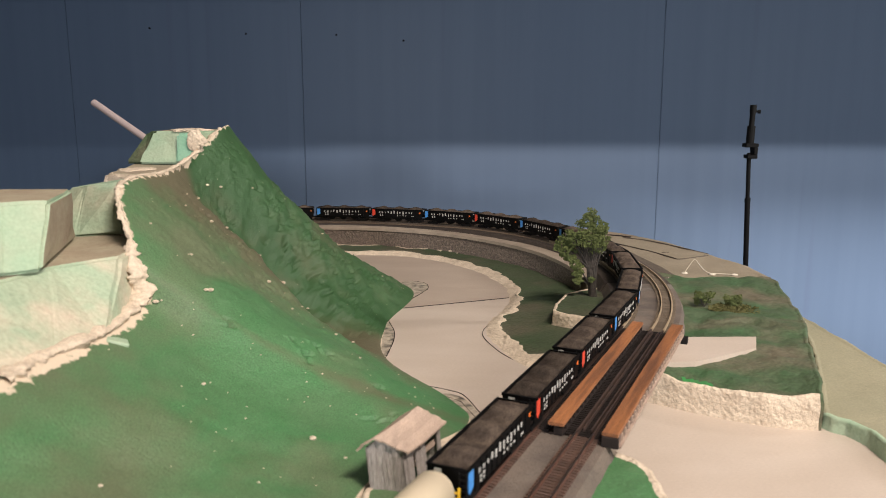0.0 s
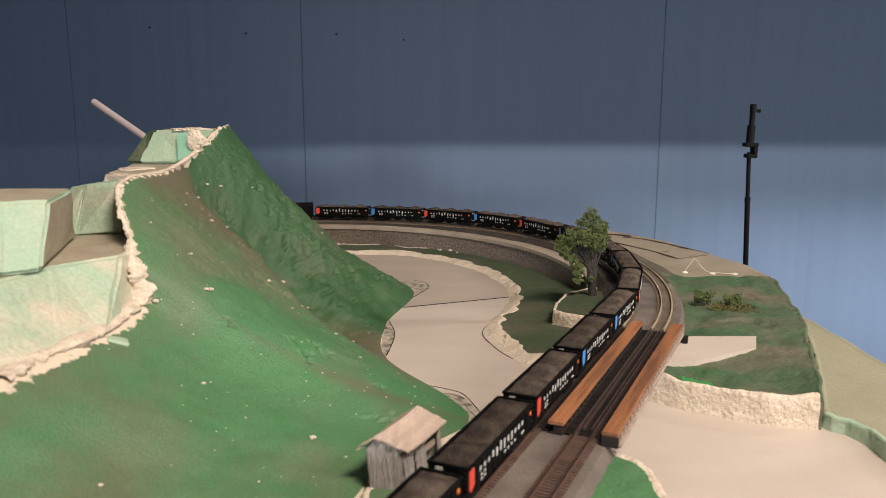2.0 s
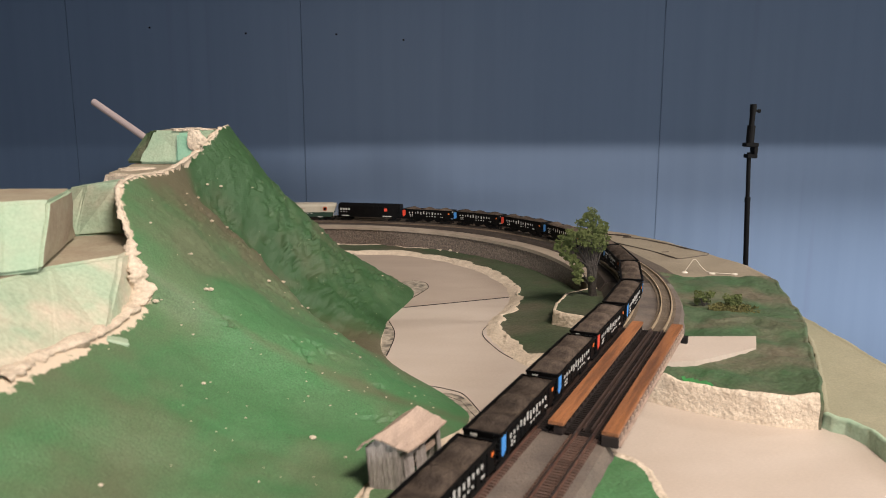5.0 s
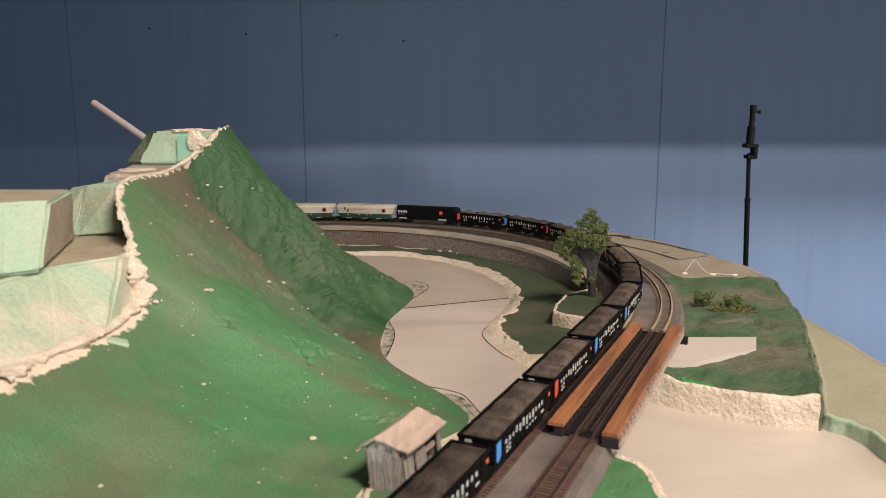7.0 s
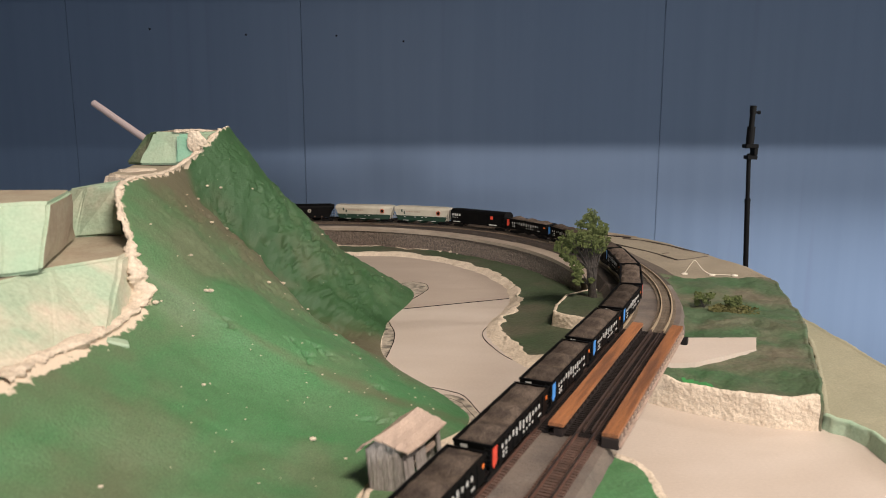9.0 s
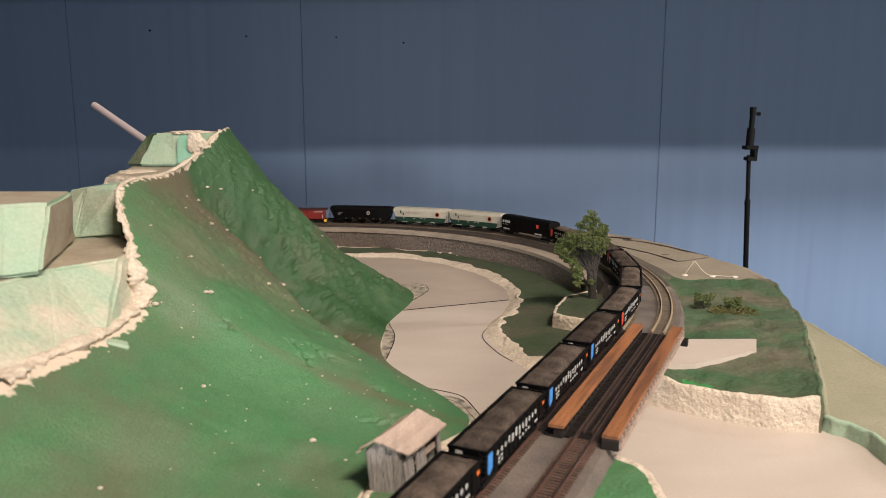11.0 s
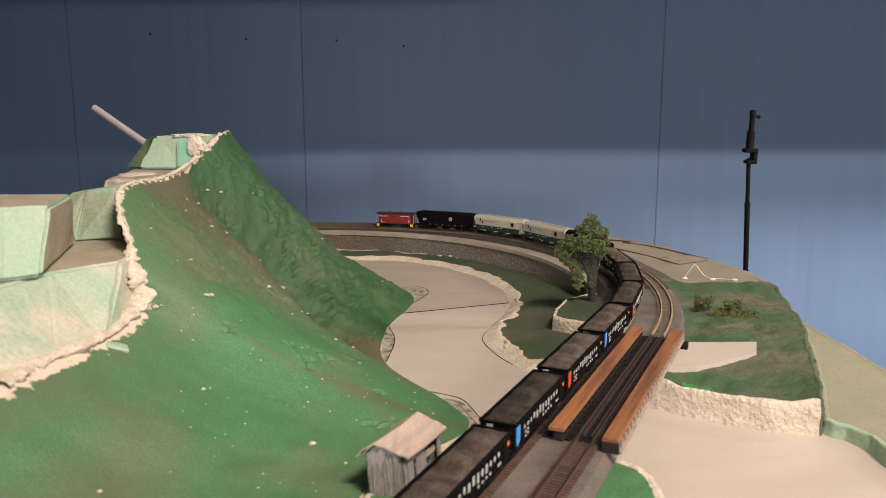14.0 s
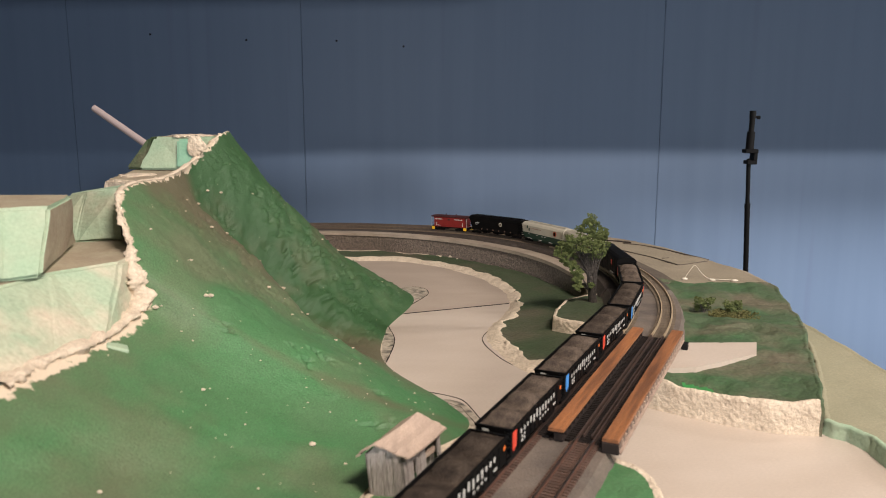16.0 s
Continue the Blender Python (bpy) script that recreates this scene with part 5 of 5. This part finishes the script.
def leaves(bm, centre, radius, n, size):
    for _ in range(n):
        d = Vector((random.gauss(0, 1), random.gauss(0, 1), random.gauss(0, 1))).normalized() * radius * random.random() ** 0.35
        c = Vector(centre) + Vector((d.x, d.y, d.z * 0.85))
        m = Euler((random.uniform(0, 6.28), random.uniform(0, 6.28), 0)).to_matrix()
        s = size * random.uniform(0.6, 1.3)
        q = [bm.verts.new(c + m @ Vector(p) * s) for p in ((-1, -0.6, 0), (0.2, -0.9, 0.2), (1, 0.1, 0), (0.3, 0.9, -0.2), (-0.8, 0.6, 0.1))]
        bm.faces.new(q)


def tree():
    t = empty("tree", "model tree with grey trunk and clumpy olive foliage", "tree", Matrix.Translation((0.1455, 0.739, -0.0145)))
    bm = bmesh.new()
    pts = [(0.0015, 0, 0), (0.0005, 0, 0.010), (-0.001, 0, 0.022), (-0.002, 0, 0.030)]
    for a, b, r1, r2 in zip(pts, pts[1:], (0.0046, 0.0038, 0.0034), (0.0038, 0.0034, 0.0028)):
        tube(bm, a, b, r1, r2, 9)
    clumps = [((0.000, 0.0, 0.082), 0.0095), ((-0.006, 0.002, 0.072), 0.010), ((0.008, 0, 0.072), 0.009), ((-0.012, -0.002, 0.062), 0.011), ((0.001, -0.006, 0.061), 0.012),
              ((0.010, 0.004, 0.060), 0.010), ((-0.022, 0, 0.060), 0.008), ((-0.028, 0.002, 0.052), 0.007), ((-0.018, 0.004, 0.050), 0.008), ((0.003, 0.006, 0.050), 0.010),
              ((-0.016, -0.002, 0.040), 0.0055), ((-0.013, -0.004, 0.033), 0.006), ((-0.010, -0.004, 0.026), 0.006), ((-0.011, -0.004, 0.019), 0.005), ((0.013, 0.002, 0.066), 0.008),
              ((0.009, 0.002, 0.050), 0.006), ((0.003, -0.003, 0.020), 0.004), ((-0.024, 0, 0.044), 0.005)]
    for c, r in clumps:
        start = Vector((-0.002, 0, 0.029)) if c[2] > 0.036 else Vector((-0.001, 0, 0.012))
        mid = start.lerp(Vector(c), 0.5) + Vector((random.uniform(-1, 1), random.uniform(-1, 1), random.uniform(0, 1))) * 0.002
        tube(bm, start, mid, 0.0010, 0.0007, 6)
        tube(bm, mid, c, 0.0007, 0.0003, 6)
    for k in range(9):
        lean = (k - 4) * 0.0012 + random.uniform(-0.0006, 0.0006)
        base = (0.001 - 0.0006 * (k - 4) * -1, random.uniform(-0.002, 0.002), 0.002 + 0.018 * random.random())
        tube(bm, base, (lean * 1.0 - 0.001, random.uniform(-0.003, 0.003), 0.033), 0.0013, 0.0010, 6)
        tube(bm, (lean * 1.0 - 0.001, 0, 0.033), (lean * 3.4 - 0.004, random.uniform(-0.004, 0.004), 0.062), 0.0010, 0.0005, 6)
    part("trunk", bm, M["bark"], t)
    bm = bmesh.new()
    for c, r in clumps:
        for _ in range(20):
            d = Vector((random.gauss(0, 1), random.gauss(0, 1), random.gauss(0, 0.8))).normalized() * r * random.random() ** 0.5
            leaves(bm, Vector(c) + d + Vector((-0.0035, 0, 0)), r * 0.30, 30, 0.0008)
    tagged(part("crown", bm, M["leaf"], t), kind="stuff")


def bushes():
    for x, y, sx in ((0.243, 0.70, 1.0), (0.267, 0.692, 0.9)):
        b = empty("bush", "low olive flock bush on mossy ground", "bush", Matrix.Translation((x, y, -0.0125)), group="bushes on the green land")
        bm = bmesh.new()
        for _ in range(26):
            c = (random.uniform(-0.008, 0.008) * sx, random.uniform(-0.006, 0.006), random.uniform(0.003, 0.013))
            leaves(bm, c, 0.003, 26, 0.0008)
        part("foliage", bm, M["leaf"], b)
        bm = bmesh.new()
        for _ in range(6):
            tube(bm, (0, 0, 0), (random.uniform(-0.006, 0.006), random.uniform(-0.004, 0.004), 0.010), 0.0006, 0.0003, 5)
        part("stem", bm, M["bark"], b)
    bm = bmesh.new()
    for _ in range(220):
        a, r = random.uniform(0, 6.28), random.random() ** 0.5
        leaves(bm, (0.264 + 0.022 * r * math.cos(a), 0.682 + 0.02 * r * math.sin(a), -0.0105 + 0.001 * random.random()), 0.002, 10, 0.0008)
    tagged(part("moss", bm, M["moss"]), "brownish green moss round the bushes", "moss", kind="stuff")


def stand():
    st = empty("light_stand", "black telescopic light stand with clamp head", "stand", Matrix.Translation((0.556, 1.4, FLOOR_Z)))
    up = -FLOOR_Z
    def pole(name, z0, z1, r, x0=0.0, x1=0.0):
        bm = bmesh.new()
        tube(bm, (x0, 0, z0), (x1, 0, z1), r, seg=16)
        part(name, bm, M["stand"], st)
    pole("lower_pole", 0.1, up + 0.008, 0.0046, 0.034, -0.003)
    pole("collar", up + 0.002, up + 0.011, 0.0052, -0.003, -0.003)
    pole("upper_pole", up + 0.008, up + 0.092, 0.0037, -0.003, -0.006)
    bm = boxes(((-0.012, -0.01, up + 0.082), (0.006, 0.01, up + 0.089)), ((-0.001, -0.01, up + 0.089), (0.006, 0.01, up + 0.102)), ((-0.016, -0.01, up + 0.102), (0.007, 0.01, up + 0.109)), bevel=0.001)
    part("clamp", bm, M["stand"], st)
    pole("grip", up + 0.108, up + 0.14, 0.007, -0.006, -0.005)
    pole("neck", up + 0.14, up + 0.165, 0.0047, -0.005, -0.004)
    pole("tip", up + 0.163, up + 0.177, 0.0056, -0.004, -0.004)
    bm = bmesh.new()
    tube(bm, (-0.004, 0, up + 0.167), (0.006, 0, up + 0.165), 0.002, seg=8)
    tube(bm, (0.005, 0, up + 0.165), (0.009, 0, up + 0.165), 0.0033, seg=10)
    part("knob", bm, M["stand"], st)
    for i in range(3):
        a = radians(90 + 120 * i)
        bm = bmesh.new()
        tube(bm, (0.028, 0, 0.25), (0.28 * math.cos(a), 0.28 * math.sin(a), 0.006), 0.006, seg=8)
        part("leg", bm, M["stand"], st)


def bits():
    bm = bmesh.new()
    tube(bm, (-0.3545, 0.80, 0.1755), (-0.263, 0.755, 0.1235), 0.0034, seg=14)
    chip = boxes(((-0.006, -0.004, -0.003), (0.006, 0.004, 0.003)), bevel=0.0008)
    chip.transform(pose(-0.172, 0.392, 0.0465, 8, 22, 30))
    tagged(part("foam_chip", chip, M["foam"]), "small pale green foam chip on the slope", "foam chip")
    for x, y, r in ((0.0105, 1.088, 0.0022), (-0.004, 1.092, 0.0013), (0.02, 1.075, 0.001)):
        crumb = bmesh.new()
        bmesh.ops.create_icosphere(crumb, subdivisions=2, radius=r, matrix=Matrix.Translation((x, y, -0.0312 + r * 0.4)) @ Matrix.Diagonal((1.3, 1, 0.8, 1)))
        tagged(part("plaster_crumb", crumb, M["plaster"]), "white plaster crumb on dark green land", "crumb", group="crumbs on the low land")
    tagged(part("rod", bm, M["rod"]), "pale pinkish rod leaning against the hilltop", "rod")
    # thin white thread with glue drops on the tan foam
    bm = bmesh.new()
    pts = curve([(0.262, 0.822, -0.0055), (0.268, 0.822, 0.004), (0.273, 0.823, 0.0085), (0.279, 0.82, 0.001), (0.286, 0.817, -0.0045), (0.298, 0.816, -0.0055), (0.313, 0.813, -0.0058)], 4)
    for a, b in zip(pts, pts[1:]):
        tube(bm, a, b, 0.00035, seg=6)
    for p in ((0.262, 0.822, -0.0062), (0.29, 0.816, -0.0062), (0.313, 0.813, -0.0062)):
        bmesh.ops.create_uvsphere(bm, u_segments=10, v_segments=6, radius=0.0025, matrix=Matrix.Translation(p) @ Matrix.Diagonal((1.4, 1, 0.6, 1)))
    # raised dark strips, added in place of seam lines incised in the foam
    for z, material, ends, w in ((-0.0062, "track_dark", ((0.225, 1.02), (0.2587, 0.956), (0.2784, 0.902)), 0.0008), (-0.0062, "track_dark", ((0.25, 1.062), (0.279, 1.034), (0.305, 0.983), (0.3256, 0.934)), 0.0011),
                               (-0.0062, "track_dark", ((0.2784, 0.902), (0.2893, 0.906), (0.3229, 0.926)), 0.0006), (-0.0065, "track_dark", ((0.272, 0.945), (0.281, 0.948)), 0.0012)):
        b2 = bmesh.new()
        pts2 = curve([(x, y, 0) for x, y in ends], 6)
        for p, q in zip(pts2, pts2[1:]):
            u = (q - p).normalized()
            v = Vector((-u.y, u.x, 0)) * w * 0.6
            f = [b2.verts.new((*(o + k * v).xy, zz)) for zz in (-0.0085, z + 0.0006) for o, k in ((p, -1), (q, -1), (q, 1), (p, 1))]
            for ids in ((4, 5, 6, 7), (0, 1, 5, 4), (1, 2, 6, 5), (2, 3, 7, 6), (3, 0, 4, 7)):
                b2.faces.new([f[k] for k in ids])
        tagged(part("glue_bead", b2, M[material]), "dark brown strip drawn for an incised seam line", "glue bead", group="glue beads on the tan foam")
    tagged(part("white_thread", bm, M["glue"]), "stiff white thread with glue drops", "thread")


room()
boards()
ground()
shore_joints()
stone_wall()
hill()
foam_stack()
plaster_patches()
roadbed()
train()
bridge()
shed()
tree()
bushes()
stand()
bits()
track(0.0, "inner_track", "inner railway track with brown ties")
track(DOUBLE, "outer_track", "outer railway track with brown ties")

# Distance that the train has gone.
GONE = ((0, 0.0), (0.5, 0.0205), (1.5, 0.0655), (3.5, 0.159), (7.0, 0.3275), (9.0, 0.4225), (12.5, 0.590), (14.5, 0.685), (16.0, 0.7565))


def gone(t):
    return float(np.interp(t, [q[0] for q in GONE], [q[1] for q in GONE]))


def motions():
    for car, s0, reach in TRAIN:
        rows = []
        for i in range(33):
            s = s0 - gone(i * 0.5)
            a, b = line(s + reach), line(s - reach)
            turn = math.atan2(b[1] - a[1], b[0] - a[0])
            za, zb = grade(s + reach), grade(s - reach)
            dip = -math.degrees(math.atan2(zb - za, 2 * reach))
            rows.append((i * 0.5, pose((a[0] + b[0]) / 2, (a[1] + b[1]) / 2, (za + zb) / 2, 0, dip, math.degrees(turn))))
        walk(car, rows)


motions()
